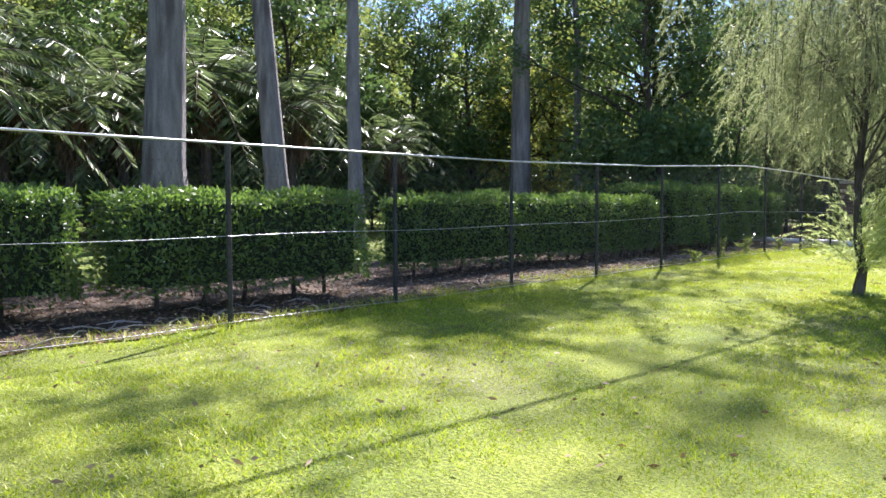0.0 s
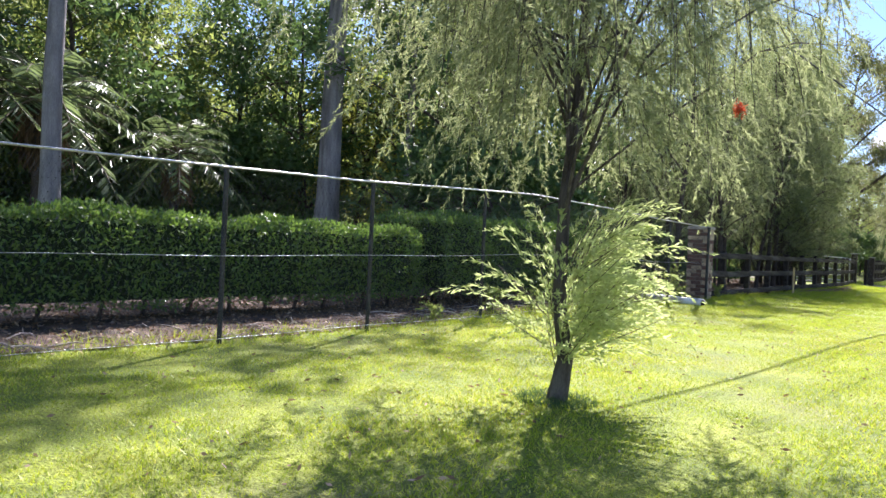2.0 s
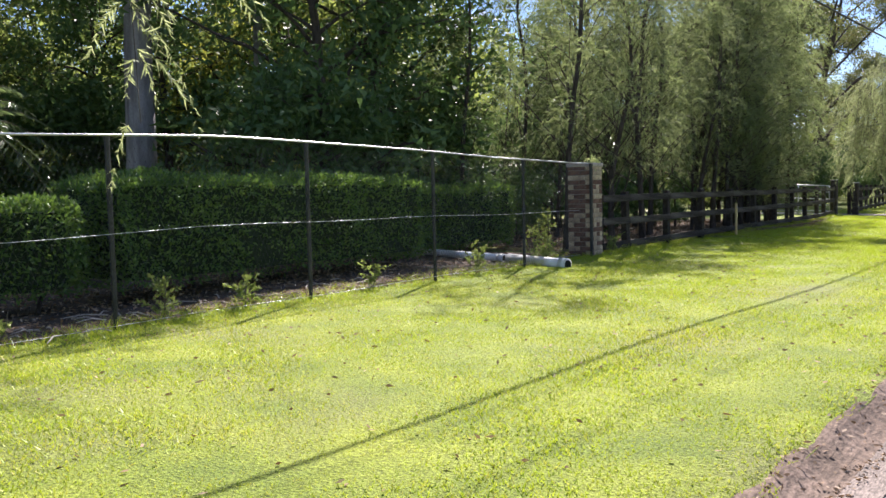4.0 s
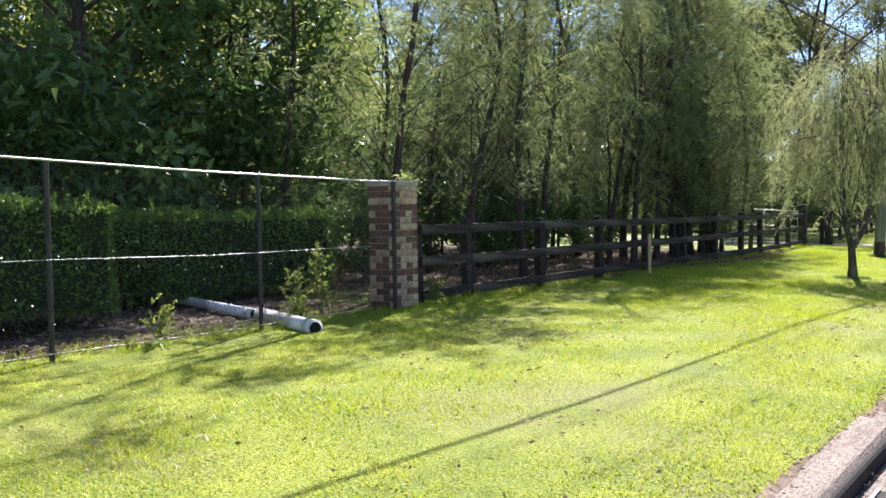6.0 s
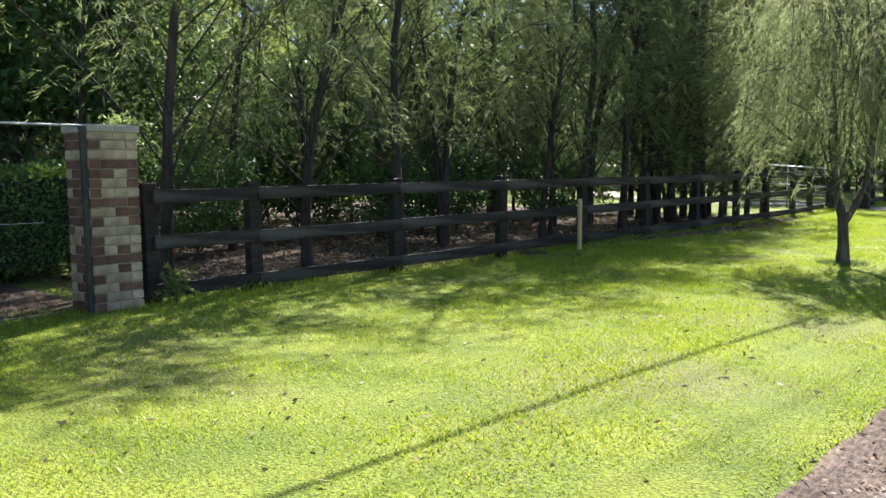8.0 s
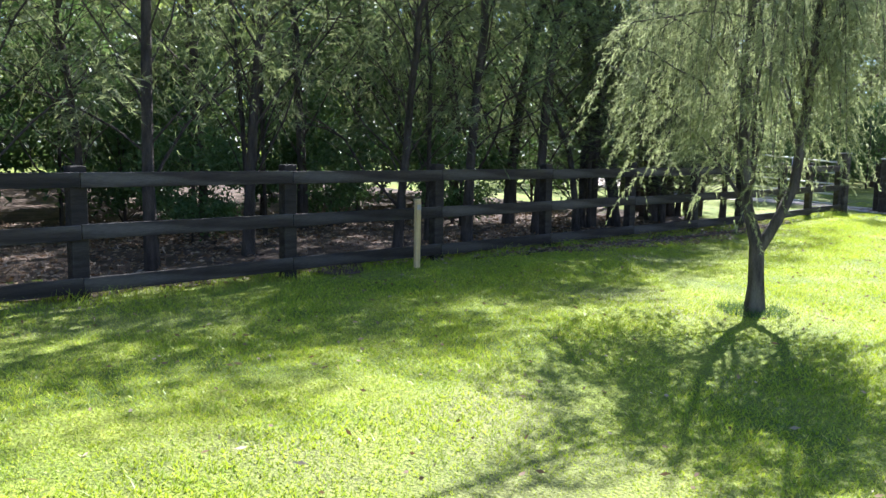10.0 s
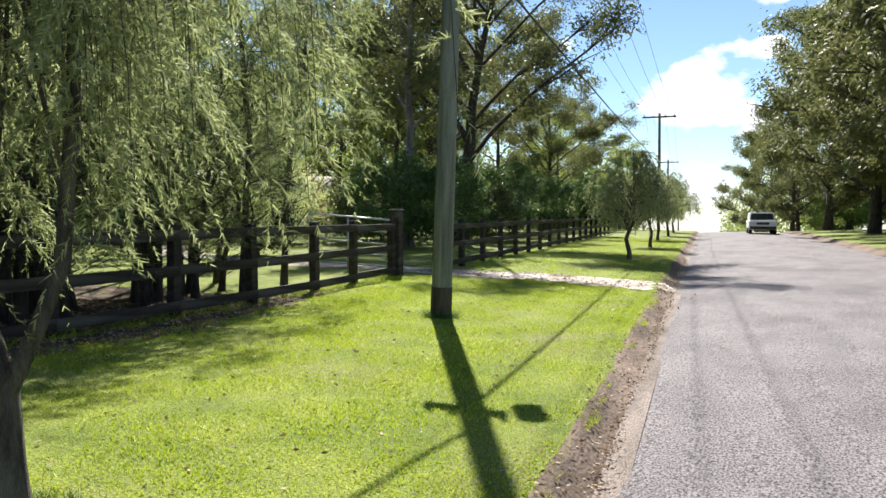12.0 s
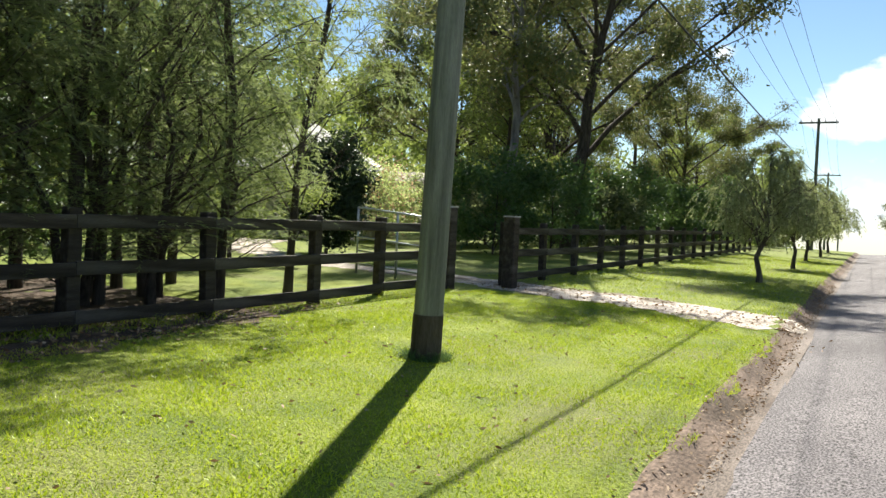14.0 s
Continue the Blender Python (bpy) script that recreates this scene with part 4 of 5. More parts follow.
# ---- timber post and rail fences ----
def rail_fence(pts, heights, label, ends=0):
    """Posts at the points, three flat rails between them on the road side."""
    e = empty("timber_fence", pts[0][0], pts[0][1], 0.05)
    tagged(e, label, "fence", "post and rail fences")
    rf = random.Random(int(pts[0][1]))
    bm = bmesh.new()
    box(bm, -0.06, 0.06, -0.075, 0.075, -0.3, 1.2, 0.008)
    me = bpy.data.meshes.new("post")
    bm.to_mesh(me)
    bm.free()
    me.materials.append(M_TIMBER)
    for i, (x, y) in enumerate(pts):
        ob = new("post", me)
        ob.parent = e
        ob.matrix_basis = pose(x - pts[0][0] - 0.06, y - pts[0][1], rf.uniform(-0.02, 0.0), rf.uniform(-0.7, 0.7), rf.uniform(-0.7, 0.7), rf.uniform(-2, 2))
    for (xa, ya), (xb, yb) in zip(pts, pts[1:]):
        L = math.hypot(xb - xa, yb - ya)
        rz = math.degrees(math.atan2(-(xb - xa), yb - ya))
        bm = bmesh.new()
        box(bm, -0.019, 0.019, -L / 2 + 0.003, L / 2 - 0.003, -0.066, 0.066, 0.005)
        me = bpy.data.meshes.new("rail")
        bm.to_mesh(me)
        bm.free()
        me.materials.append(M_TIMBER)
        for h in heights:
            ob = new("rail", me)
            ob.parent = e
            ob.matrix_basis = pose((xa + xb) / 2 - pts[0][0] + 0.022, (ya + yb) / 2 - pts[0][1], h + rf.uniform(-0.008, 0.008), rf.uniform(-0.25, 0.25), 0, rz)
    return e


rail_fence([(-7.5, y) for y in (24.62, 25.8, 27.9, 30.03, 32.15, 34.25, 36.3, 38.25)] + [(-7.5, 39.95), (-7.56, 41.82), (-7.68, 43.42), (-7.76, 45.25)], (1.06, 0.615, 0.16), "dark stained three-rail timber fence from pier to gateway")
far_posts = [(-7.5 - 0.0735 * (y - 46.9), y) for y in np.arange(47.1, 82, 2.05)]
rail_fence([(float(x), float(y)) for x, y in far_posts], (1.02, 0.6, 0.17), "dark stained three-rail timber fence past the gateway")


def gate_post(x, y, h):
    e = empty("gate_post", x, y, 0.05)
    tagged(e, "thick dark timber gate post with a flat metal cap", "gate post", "gate posts")
    bm = bmesh.new()
    box(bm, -0.11, 0.11, -0.11, 0.11, -0.3, h, 0.012)
    part("shaft", bm, M_TIMBER, e)
    bm = bmesh.new()
    box(bm, -0.12, 0.12, -0.12, 0.12, h, h + 0.025, 0.004)
    part("cap", bm, M_STEEL, e)


gate_post(-7.8, 45.46, 1.40)
gate_post(-7.3, 46.83, 1.28)

# open tube gate swung inside the fence
gate = empty("farm_gate", -8.0, 45.6, 0.1, 70)
tagged(gate, "open galvanised tube farm gate swung inside the yard", "gate")
GL = 2.7
for z in (0.15, 0.38, 0.62, 0.88, 1.14):
    bm = bmesh.new()
    cyl(bm, (0, 0, z), (0, GL, z * 1.12 + 0.02), 0.02, seg=8)
    part("tube", bm, M_STEEL, gate, "", True)
for y in (0.0, GL / 2, GL):
    bm = bmesh.new()
    cyl(bm, (0, y, 0.0), (0, y, 1.16 + 0.055 * y), 0.022, seg=8)
    part("upright", bm, M_STEEL, gate, "", True)

# survey peg
peg = empty("survey_peg", -7.18, 31.5, 0.0)
tagged(peg, "raw pine survey peg driven into the lawn by the fence", "peg")
bm = bmesh.new()
box(bm, -0.022, 0.022, -0.034, 0.034, -0.2, 0.86, 0.004)
part("stake", bm, M_PEG, peg)
bm = bmesh.new()
box(bm, 0.0235, 0.028, -0.03, 0.03, 0.74, 0.80, 0.001)
part("tag", bm, M_CONC, peg, "small pale tag")

# pipe behind the fence
def pvc(x0, y0, x1, y1, z0, z1, r, label):
    e = empty("drain_pipe", x0, y0, 0)
    tagged(e, label, "pipe", "drain pipes")
    bm = bmesh.new()
    cyl(bm, (0, 0, z0), (x1 - x0, y1 - y0, z1), r, seg=20)
    part("tube", bm, M_PIPE, e, "", True)
    d = Vector((x1 - x0, y1 - y0, z1 - z0)).normalized()
    q = Vector((x1 - x0, y1 - y0, z1))
    bm = bmesh.new()
    cyl(bm, q, q + d * 0.004, r * 0.82, seg=20)
    part("bore", bm, M_BLACK, e, "dark open end")
    bm = bmesh.new()
    cyl(bm, q - d * 0.14, q - d * 0.005, r * 1.1, seg=20)
    part("collar", bm, M_PIPE, e, "", True)


pvc(-11.0, 22.75, -8.15, 22.25, 0.22, 0.16, 0.062, "white plastic drain pipe lying on the bed")
pvc(-8.1, 22.3, -6.78, 21.95, 0.15, 0.12, 0.085, "wide white plastic pipe ending at the lawn edge")

# ---- power pole and wires ----
def power_pole(x, y, H, r, label, arms, lean=0.0):
    e = empty("power_pole", x, y, float(lift(np.array(x), np.array(y))))
    e.matrix_world = e.matrix_world @ pose(0, 0, 0, 0, lean)
    tagged(e, label, "power pole", "power poles")
    link("shaft", smooth_all(raw_mesh("shaft", *tubes([([(0, 0, -0.3), (0, 0, 0.0), (0.01, 0, H * 0.5), (0.0, 0, H)], [r * 1.06, r * 1.03, r * 0.88, r * 0.7])], 20))), M_POLE, e)
    for z, half in arms:
        bm = bmesh.new()
        box(bm, -half, half, -0.16, -0.06, z - 0.06, z + 0.06, 0.006)
        part("crossarm", bm, M_POLE, e)
        for k in (-0.9, -0.35, 0.35, 0.9):
            bm = bmesh.new()
            cyl(bm, (k * half, -0.11, z + 0.06), (k * half, -0.11, z + 0.2), 0.035, 0.02, 8)
            part("insulator", bm, M_CERAMIC, e)
    return e


POLES = [(-7.3, -22.0, 9.4), (-4.46, 39.65, 9.5), (-8.7, 95.0, 9.0), (-12.2, 131.0, 9.3), (-15.0, 170, 9.5)]
for i, (x, y, H) in enumerate(POLES):
    power_pole(x, y, H, 0.128 if i == 1 else 0.13, ("weathered grey-green timber power pole standing in the lawn", "distant timber power pole with crossarms beyond the trees")[i > 1], [(H - 0.3, 1.25)] + ([(4.9, 0.3)] if i == 1 else [(H - 2.4, 0.7)] if i > 2 else []), 2.0 if i == 1 else 0.0)
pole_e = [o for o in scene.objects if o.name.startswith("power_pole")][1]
bm = bmesh.new()
cyl(bm, (0.5, -0.12, 4.6), (0.5, -0.12, 4.9), 0.12, seg=14)
part("service_box", bm, M_BLACKPOST, pole_e, "round service canister")
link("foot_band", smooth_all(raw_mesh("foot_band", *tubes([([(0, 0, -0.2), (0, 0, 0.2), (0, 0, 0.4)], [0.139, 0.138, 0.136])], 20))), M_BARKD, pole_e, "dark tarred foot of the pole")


def wire(a, b, sag, r=0.008):
    t = np.linspace(0, 1, 25)[:, None]
    p = np.array(a) + (np.array(b) - np.array(a)) * t
    p[:, 2] -= 4 * sag * (t * (1 - t))[:, 0]
    ob = link("overhead_wire", raw_mesh("overhead_wire", *tubes([(p, [r] * 25)], 5)), M_CABLE)
    tagged(ob, "black overhead wire sagging between the power poles", "wire", "overhead wires")


for (xa, ya, ha), (xb, yb, hb) in zip(POLES, POLES[1:]):
    za, zb = float(lift(np.array(xa), np.array(ya))), float(lift(np.array(xb), np.array(yb)))
    for k in (-1.1, -0.45, 0.45, 1.1):
        wire((xa + k, ya - 0.11, za + ha - 0.1), (xb + k, yb - 0.11, zb + hb - 0.1), 0.9)
    if ya < 60:
        wire((xa + (0.17 if ya > 0 else 0), ya, za + 5.0), (xb + (0.36 if yb < 60 else 0), yb, zb + (5.0 if yb < 60 else 5.2)), 0.12, 0.021)

# ---- gully pit in the kerb ----
def gully(y, half, grates, label):
    pit = empty("gully_pit", float(edge(np.array(y))) - 0.14, y, -0.1, -1.0)
    tagged(pit, label, "drain", "kerb drains")
    bm = bmesh.new()
    box(bm, -0.25, 0.0, -half - 0.25, half + 0.1, -0.12, 0.06, 0.03)
    for v in bm.verts:
        v.co += Vector((0.012 * math.sin(v.co.y * 7), 0, 0.008 * math.sin(v.co.y * 3)))
    part("lintel", bm, M_GUTTER, pit, "worn concrete lintel")
    bm = bmesh.new()
    box(bm, -0.18, 0.3, half + 0.04, half + 0.3, -0.12, 0.068, 0.035)
    for v in bm.verts:
        v.co.y += 0.5 * max(0, v.co.x)
        v.co.z -= 0.3 * max(0, v.co.x)
    part("wing", bm, M_GUTTER, pit, "broken curved end of the lintel")
    bm = bmesh.new()
    box(bm, -0.01, 0.03, -half, half, -0.075, 0.05, 0.012)
    part("slot", bm, M_BLACK, pit, "dark kerb opening")
    bm = bmesh.new()
    box(bm, 0.035, 0.62, -half - 0.2, half + 0.2, -0.12, -0.045, 0.01)
    part("apron", bm, M_GUTTER, pit, "silty concrete apron")
    for gy in grates:
        g = new("grate")
        g.parent = pit
        g.matrix_basis = pose(0.1, gy, -0.044)
        bm = bmesh.new()
        box(bm, 0.0, 0.5, 0, 0.42, -0.002, 0.004)
        part("pan", bm, M_BLACK, g, "dark pit under the bars")
        for k in range(8):
            bm = bmesh.new()
            box(bm, 0.066 * k, 0.066 * k + 0.02, -0.01, 0.43, 0.004, 0.016, 0.003)
            part("bar", bm, M_STEEL, g)


gully(19.3, 2.3, (-2.2, -0.7, 0.8), "long kerb inlet drain with a dark slot and steel grates")

# ---- house and yard beyond the gateway ----
house = empty("house", -27.6, 61.3, 0.3, 28)
tagged(house, "low house with a pale sheet roof half hidden by shrubs", "house")
bm = bmesh.new()
box(bm, -5.5, 5.5, -4, 4, -0.4, 2.7)
part("wall", bm, M_RENDER, house)
bm = bmesh.new()
vs = [bm.verts.new(p) for p in ((-6.3, -4.8, 2.6), (6.3, -4.8, 2.6), (6.3, 4.8, 2.6), (-6.3, 4.8, 2.6), (-2.5, 0, 4.9), (2.5, 0, 4.9), (-6.3, -4.8, 2.48), (6.3, -4.8, 2.48), (6.3, 4.8, 2.48), (-6.3, 4.8, 2.48))]
for f in ((0, 1, 5, 4), (1, 2, 5), (2, 3, 4, 5), (3, 0, 4), (6, 7, 1, 0), (7, 8, 2, 1), (8, 9, 3, 2), (9, 6, 0, 3), (9, 8, 7, 6)):
    bm.faces.new([vs[i] for i in f])
part("roof", bm, M_ROOF, house, "pale sheet-metal hip roof")
bm = bmesh.new()
box(bm, 4.2, 8.2, -4.9, -1.6, 2.2, 2.28)
for v in bm.verts:
    v.co.z += 0.16 * (v.co.y + 4.9)
part("verandah_roof", bm, M_CONC, house, "small pale sheet verandah roof")
for x in (4.4, 8.0):
    bm = bmesh.new()
    box(bm, x - 0.05, x + 0.05, -4.8, -4.7, -0.4, 2.2)
    part("verandah_post", bm, M_PIPE, house)
for x in (-3.2, 0.4, 3.4):
    w_ = new("window")
    w_.parent = house
    w_.matrix_basis = pose(x, -4.0, 1.5)
    bm = bmesh.new()
    box(bm, -0.7, 0.7, -0.05, 0.02, -0.6, 0.6)
    part("frame", bm, M_PIPE, w_)
    bm = bmesh.new()
    box(bm, -0.63, 0.63, -0.06, -0.045, -0.53, 0.53)
    part("pane", bm, M_GLASS, w_)


def shrub(name, x, y, H, R, leaf, count, ll, lw, label, flowers=None):
    lines, pts, ways = skeleton_of(H * 0.8, 0.05, 0.08, R, 20, 5, 0.7, round_top, 0.1)
    e = tree(name, lines, clumps(pts, ways, count, 0.2, ll, lw, 0.1), M_BARKD, leaf, x, y, 0, 1, label, "", 5)
    e["category"] = "shrub"
    if flowers:
        i = rng.integers(0, len(pts), 1200)
        link("blossom", raw_mesh("blossom", *leaves(pts[i] + rng.normal(size=(1200, 3)) * 0.3, rng.normal(size=(1200, 3)), 0.09, 0.07)), flowers, e)
    return e


shrub("oleander_shrub", -13.6, 46.1, 4.0, 1.15, L_MID, 15000, 0.15, 0.028, "large narrow-leaved oleander shrub behind the timber fence")
shrub("cypress_shrub", -14.95, 50.9, 3.3, 0.95, L_CONIF, 36000, 0.12, 0.055, "dense dark rounded conifer by the drive")
shrub("flowering_shrub", -18.2, 57.8, 2.7, 1.5, L_LIME, 7000, 0.1, 0.045, "low shrub with orange-pink flowers near the house", L_PINK)
shrub("round_shrub", -17.5, 64.5, 2.2, 1.4, L_MID, 6000, 0.1, 0.045, "rounded green garden shrub near the drive")

# gums beyond the gateway
def gum(x, y, H, r, R, cnt, lean, label, base=0.3, bark=None, rise=0.8, ll=0.22, lw=0.075):
    lines, pts, ways = skeleton_of(H, r, base, R, 18, 6, rise, round_top, 0.5, lean)
    sel = rng.permutation(len(pts))[:int(len(pts) * 0.8)]
    return tree("gum_tree", lines, clumps(pts[sel], ways[sel], cnt, 0.4, ll, lw, 0.55, True), bark or M_BARKD, L_GUM, x, y, 0, 1, label, "gums by the road", 6)


g1 = gum(-12.2, 61.0, 13.0, 0.28, 6.0, 46000, (1.0, 0.5), "big spreading gum with dark limbs behind the far fence", 0.25, None, 0.8, 0.2, 0.08)
gum(-13.6, 59.0, 11.0, 0.2, 3.6, 9000, (-1.4, 0.5), "pale leaning gum trunk beyond the gateway", 0.4, M_BARK)
place(g1, -17.5, 72.0, 100, 0.95, "spreading gum deeper in the paddock")
place(g1, -13.5, 79.0, 250, 0.62, "thin gum with bare lower limbs by the far fence")
place(g1, -30.0, 80.0, 30, 1.1, "leafy gum beyond the house roof")
place(g1, -24.0, 88.0, 70, 1.0, "leafy gum beyond the house roof")
for x, y, v, s in ((-17.5, 66, 1, 0.8), (-25, 74, 3, 0.8), (-20.5, 80, 1, 0.9), (-14.5, 88, 1, 0.7), (-34, 72, 3, 1.0), (-27, 54, 1, 0.9), (-20, 50.5, 0, 0.8), (-17, 96, 3, 0.7), (-12.2, 98, 1, 0.6)):
    place(first[v], x, y, r3.uniform(0, 360), s, "leafy tree in the yard and paddock behind the far fence")
for k in range(26):
    place(bushes[(0, 0, 2)[k % 3]], -11.6 - r3.uniform(0, 6), 57.5 + 1.6 * k, r3.uniform(0, 360), r3.uniform(0.7, 1.15), "garden bush behind the far timber fence")

# gums along the other side of the road
gr = gum(7.0, 66.0, 15.0, 0.3, 5.0, 30000, (0.8, 0.3), "tall dense roadside gum with clumped olive foliage", 0.07, M_BARKD, 0.55, 0.28, 0.11)
rr = random.Random(4)
for x, y, s in ((10.0, 57, 1.15), (9.2, 63, 0.95), (6.6, 74, 1.05), (8.5, 80, 1.05), (5.2, 86, 1.1), (7.0, 93, 1.0), (3.4, 100, 1.0), (5.5, 108, 0.9), (1.2, 116, 0.75), (2.0, 128, 0.8), (-0.5, 138, 0.8), (-2.5, 152, 0.85), (12.5, 70, 1.15), (13, 84, 1.1)):
    place(gr, x, y, rr.uniform(0, 360), s)
for x, y, s in ((-20, 118, 0.8), (-26, 108, 0.9), (-18, 140, 0.7), (-34, 96, 1.0)):
    place(gr, x, y, rr.uniform(0, 360), s, "distant gum beyond the far end of the fence")

for k in range(16):
    y = 56 + 5.2 * k
    place(bushes[k % 2], float(edge(np.array(y))) + ROAD_W + 6.5 + rr.uniform(-1, 2.5), y, rr.uniform(0, 360), rr.uniform(1.3, 2.0), "dense roadside bush under the gums")

# ---- car far down the road ----
car = empty("car", -1.3, 92.0, -0.1, 4.0)
tagged(car, "white four-wheel-drive car facing along the road far off", "car")
bm = bmesh.new()
box(bm, -0.9, 0.9, -2.3, 2.3, 0.35, 0.98, 0.09)
box(bm, -0.8, 0.8, -0.95, 2.2, 0.95, 1.52, 0.1)
part("body", bm, M_CARP, car)
bm = bmesh.new()
vs = [bm.verts.new(p) for p in ((-0.76, -1.02, 1.02), (0.76, -1.02, 1.02), (0.68, -0.965, 1.44), (-0.68, -0.965, 1.44))]
bm.faces.new(vs)
bmesh.ops.solidify(bm, geom=bm.faces[:], thickness=0.02)
part("windscreen", bm, M_GLASS, car)
bm = bmesh.new()
box(bm, -0.84, 0.84, -2.34, -2.28, 0.38, 0.56, 0.01)
part("bumper", bm, M_BLACKPOST, car)
bm = bmesh.new()
box(bm, -0.4, 0.4, -2.335, -2.28, 0.68, 0.84, 0.01)
part("grille", bm, M_BLACKPOST, car)
for x in (-0.66, 0.66):
    bm = bmesh.new()
    box(bm, x - 0.18, x + 0.18, -2.335, -2.27, 0.72, 0.86, 0.02)
    part("headlight", bm, M_LENS, car)
for x in (-0.78, 0.78):
    for y in (-1.45, 1.4):
        bm = bmesh.new()
        cyl(bm, (x - 0.11, y, 0.34), (x + 0.11, y, 0.34), 0.34, seg=20)
        wh = part("wheel", bm, M_TYRE, car)
        bm = bmesh.new()
        cyl(bm, (x + (0.112 if x > 0 else -0.112), y, 0.34), (x + (0.12 if x > 0 else -0.12), y, 0.34), 0.21, seg=16)
        part("rim", bm, M_STEEL, wh)

# ---- grass, litter and weeds ----
def blades(name, n, x0, x1, y0, y1, h, w, label, material=None, keep=None):
    X, Y = rng.uniform(x0, x1, n), rng.uniform(y0, y1, n)
    ok = X < edge(Y) - 0.33 - 0.05 * np.sin(Y * 2.1 + 2 * np.sin(Y * 0.63)) - 0.035 * np.sin(Y * 7.3 + 3 * np.sin(Y * 1.9)) - 0.03 * rng.random(n)
    if keep is not None:
        ok &= keep(X, Y)
    X, Y = X[ok], Y[ok]
    n = len(X)
    a = rng.uniform(0, 2 * math.pi, n)
    hh = h * rng.uniform(0.5, 1.4, n) * (0.8 + 0.35 * np.sin(X * 3.1 + np.sin(Y * 1.7) * 2) * np.sin(Y * 2.3))
    P = np.stack([X, Y, lift(X, Y) - 0.004], 1)
    s = np.stack([np.cos(a), np.sin(a), np.zeros(n)], 1) * (w / 2)
    tip = P + np.stack([rng.normal(0, 0.7, n) * hh, rng.normal(0, 0.7, n) * hh, hh], 1)
    V = np.stack([P - s, P + s, tip], 1).reshape(-1, 3)
    ob = link(name, raw_mesh(name, V, np.arange(3 * n).reshape(n, 3)), material or M_BLADE)
    return tagged(ob, label, "grass", "", "stuff")


not_drive = lambda X, Y: (np.abs((Y - 45.7) - (X + 2.35) * -0.36) > 0.85)
dry = lambda X, Y: np.interp(Y, [0, 8, 13, 20, 26, 34], [0.25, 0.3, 0.5, 0.45, 0.12, 0.06]) + 0.22 * np.sin(X * 1.7 + Y * 0.6) * np.sin(Y * 0.9 - X * 0.5) > rng.random(len(X))
blades("lawn_grass", 400000, -7.5, -1.4, -1.0, 26.0, 0.027, 0.0095, "short mown green lawn grass", None, lambda X, Y: ~dry(X, Y))
blades("dry_lawn_grass", 400000, -7.5, -1.4, -1.0, 34.0, 0.025, 0.0095, "short sun-dried yellowish lawn grass", M_STRAW, dry)
blades("lawn_grass", 330000, -7.5, -1.4, 26.0, 46.0, 0.027, 0.0095, "short mown green lawn grass", None, lambda X, Y: not_drive(X, Y) & (X > -7.4 + 0.5 * np.sin(np.clip((Y - 32.5) / 9, 0, 1) * math.pi) * (0.6 + 0.5 * rng.random(len(X)))))
blades("lawn_grass", 60000, -9.0, -1.4, 46.5, 75.0, 0.04, 0.014, "short mown green lawn grass", None, not_drive)
blades("fence_grass", 16000, -7.95, -7.25, -2.0, 45.0, 0.11, 0.008, "longer rough grass along the fence foot")
blades("kerb_grass", 9000, -2.3, -1.3, -1.0, 46.0, 0.055, 0.008, "ragged grass fringe along the kerb", None, lambda X, Y: (X > edge(Y) - 0.5) & not_drive(X, Y))
# Tufts take the dark leaf colour to paint in shade at the foot.
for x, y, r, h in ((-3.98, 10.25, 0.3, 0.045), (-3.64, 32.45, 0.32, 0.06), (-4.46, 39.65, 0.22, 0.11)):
    blades("tuft_grass", 1300, x - r, x + r, y - r, y + r, h, 0.008, "longer dark green tuft left round the foot of the trunk, darkened for shade", L_DARK, lambda X, Y, x=x, y=y, r=r: (X - x) ** 2 + (Y - y) ** 2 < r * r)


def litter(name, n, x0, x1, y0, y1, size, label, keep=None, on_road=False):
    X, Y = rng.uniform(x0, x1, n), rng.uniform(y0, y1, n)
    if keep is not None:
        k = keep(X, Y)
        X, Y = X[k], Y[k]
    n = len(X)
    if on_road:
        X = X + edge(Y)
    z = (dirt_z(X, Y, X - edge(Y)) if on_road else lift(X, Y)) + rng.uniform(0.008, 0.03, n)
    D = rng.normal(size=(n, 3)) * [1, 1, 0.22]
    ob = link(name, raw_mesh(name, *leaves(np.stack([X, Y, z], 1), D, size * rng.uniform(0.5, 1.4, n), size * 0.4)), M_LITTER)
    return tagged(ob, label, "leaf litter", "", "stuff")


litter("bed_litter", 26000, -11.2, -7.55, -5, 24, 0.06, "dry brown leaves and bark on the garden bed")
litter("wood_litter", 16000, -14, -7.6, 24.5, 39, 0.07, "dry brown leaves under the sheoaks")
litter("strip_litter", 2600, -7.9, -6.3, 32, 42, 0.06, "dry brown leaves along the fence foot", lambda X, Y: X < -7.25 + 0.8 * np.sin(np.clip((Y - 32.5) / 9, 0, 1) * math.pi) * (0.5 + 0.5 * rng.random(len(X))))
litter("lawn_leaves", 2200, -7.3, -1.7, -1, 45, 0.05, "scattered dead leaves on the lawn")
litter("gutter_leaves", 11000, -0.22, -0.02, 0, 58, 0.032, "pale dead leaves gathered in a line along the gutter", lambda U, Y: np.abs(U + 0.125 + 0.02 * np.sin(Y * 1.1)) < 0.02 + 0.05 * rng.random(len(U)) ** 2 * (1.2 + np.sin(Y * 0.8 + np.sin(Y * 2.3))), True)
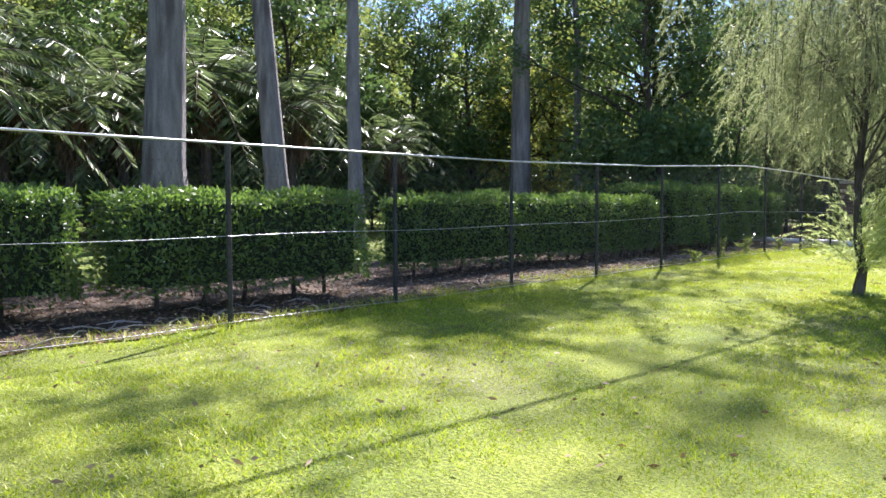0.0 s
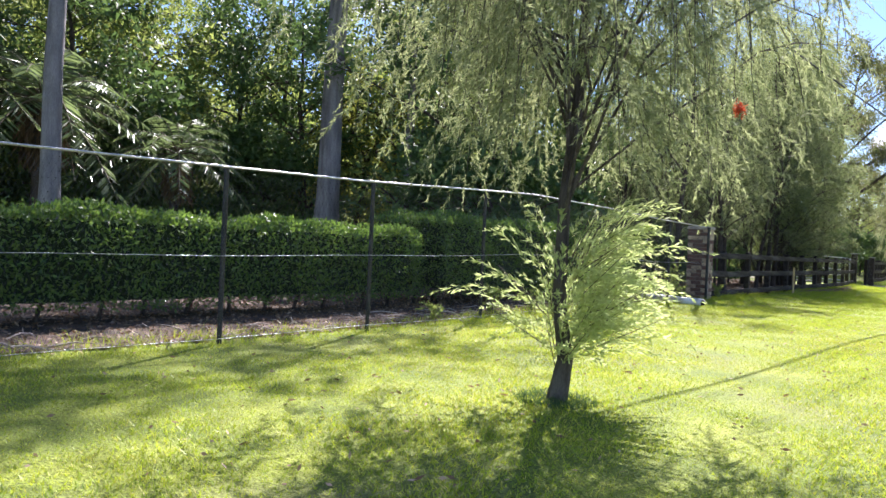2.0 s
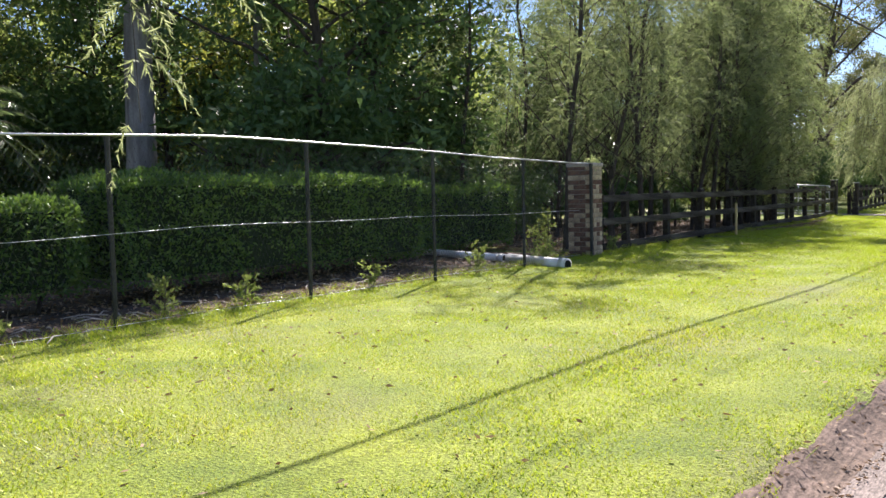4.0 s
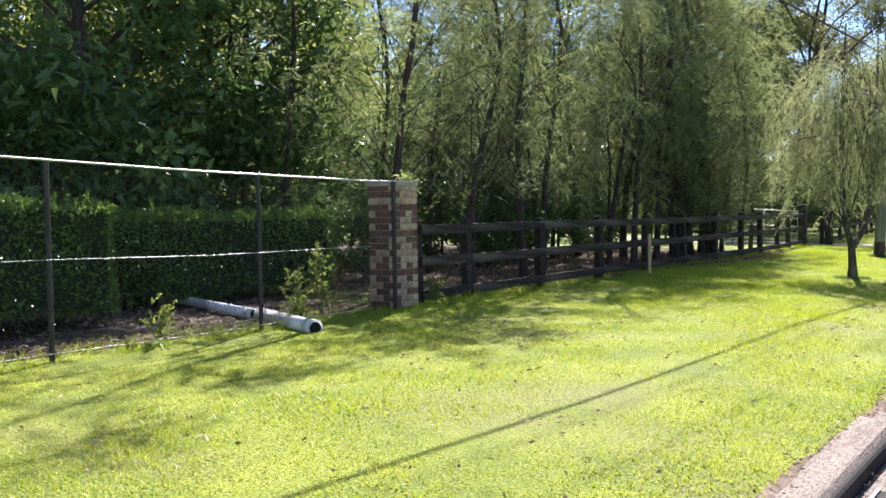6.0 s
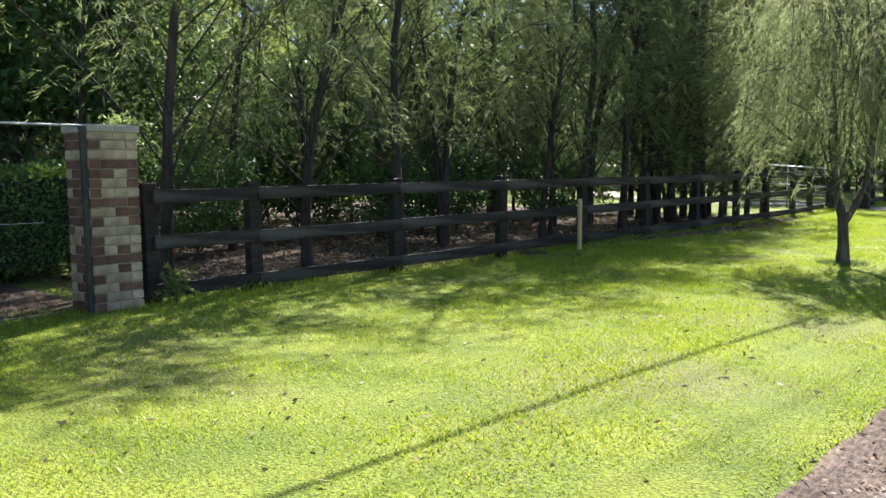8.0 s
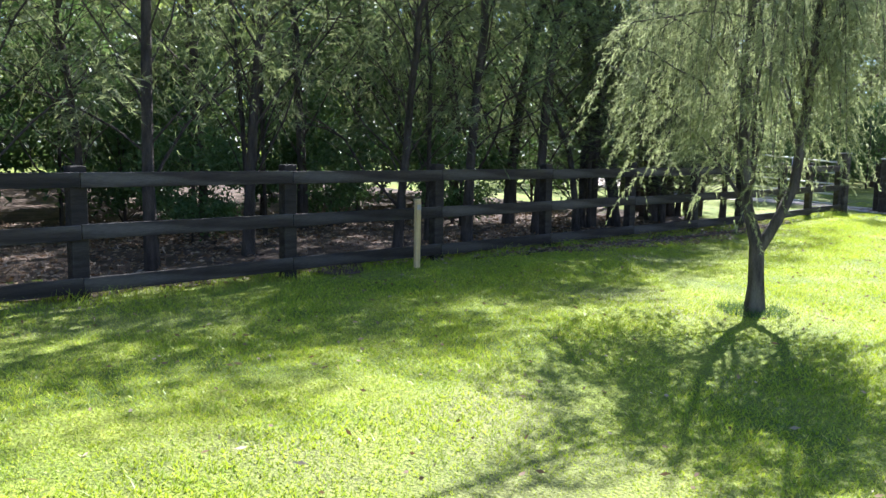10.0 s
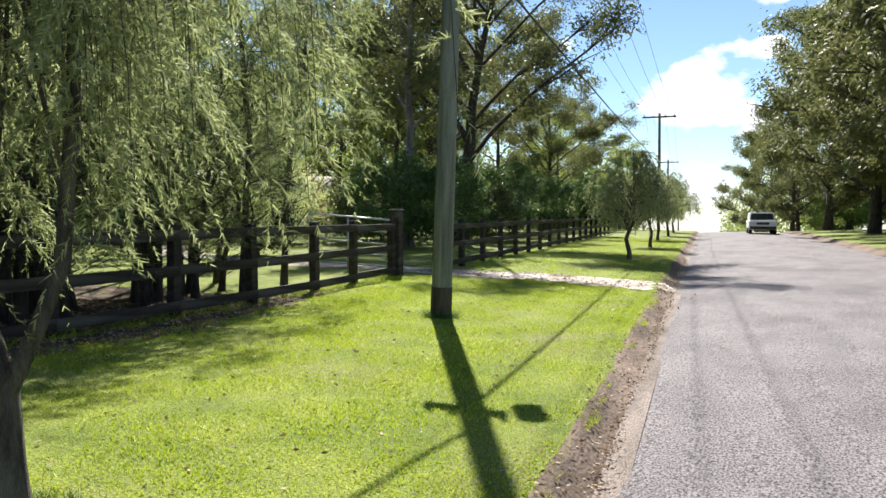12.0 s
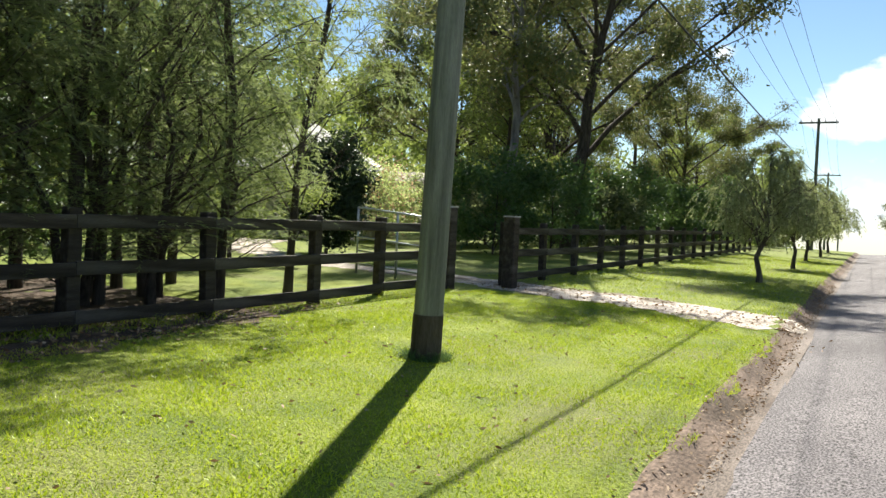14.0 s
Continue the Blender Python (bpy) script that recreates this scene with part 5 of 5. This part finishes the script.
litter("dirt_leaves", 2600, -0.44, -0.16, 0, 58, 0.042, "scattered dead leaves on the brown verge dirt", None, True)
litter("drive_leaves", 1500, -8.0, -2.3, 45.0, 49.0, 0.06, "dead leaves blown over the gravel driveway", lambda X, Y: np.abs((Y - 45.7) - (X + 2.35) * -0.3) < 0.9)


def weed(x, y, H, n, label):
    e = empty("tall_weed", x, y, float(lift(np.array(x), np.array(y))))
    tagged(e, label, "weed", "weeds")
    S = np.stack([rng.normal(0, 0.05, n), rng.normal(0, 0.05, n), rng.uniform(0.02, 0.75, n) * H], 1)
    link("foliage", raw_mesh("foliage", *sprigs(S, rng.normal(size=(n, 3)) * 0.5 + [0, 0, 0.7], rng.uniform(0.1, 0.3, n), 0.3, 16, 0.06, 0.024, 0.8)), L_MID, e)
    link("stalk", raw_mesh("stalk", *tubes([(wander((0, 0, -0.05), (0.03, 0.02, H), 6, 0.03), np.linspace(0.01, 0.004, 6))], 6)), M_TWIG, e)


for x, y, H, n in ((-7.72, 22.95, 1.0, 46), (-7.75, 22.55, 0.7, 20), (-7.35, 22.25, 0.35, 26), (-7.6, 20.6, 0.5, 26), (-7.55, 16.2, 0.4, 22), (-7.7, 15.3, 0.45, 24), (-7.6, 18.3, 0.3, 18), (-7.5, 13.6, 0.3, 16), (-7.35, 24.75, 0.35, 22)):
    weed(x, y, H, n, "leafy green weed growing at the foot of the fence")
sticks = []
for k in range(150):
    x, y, a, L = rng.uniform(-8.6, -7.6), rng.uniform(0, 23), rng.uniform(0, 6.28), rng.uniform(0.1, 0.5)
    z = float(lift(np.array(x), np.array(y))) + 0.025
    sticks.append((np.array([(x, y, z), (x + L * 0.5 * math.cos(a), y + L * 0.5 * math.sin(a), z + 0.03), (x + L * math.cos(a), y + L * math.sin(a), z + 0.01)]), [0.009, 0.008, 0.004]))
tagged(link("fallen_sticks", raw_mesh("fallen_sticks", *tubes(sticks, 5)), M_CONC), "pale fallen sticks and bark strips on the bed", "sticks", "", "stuff")
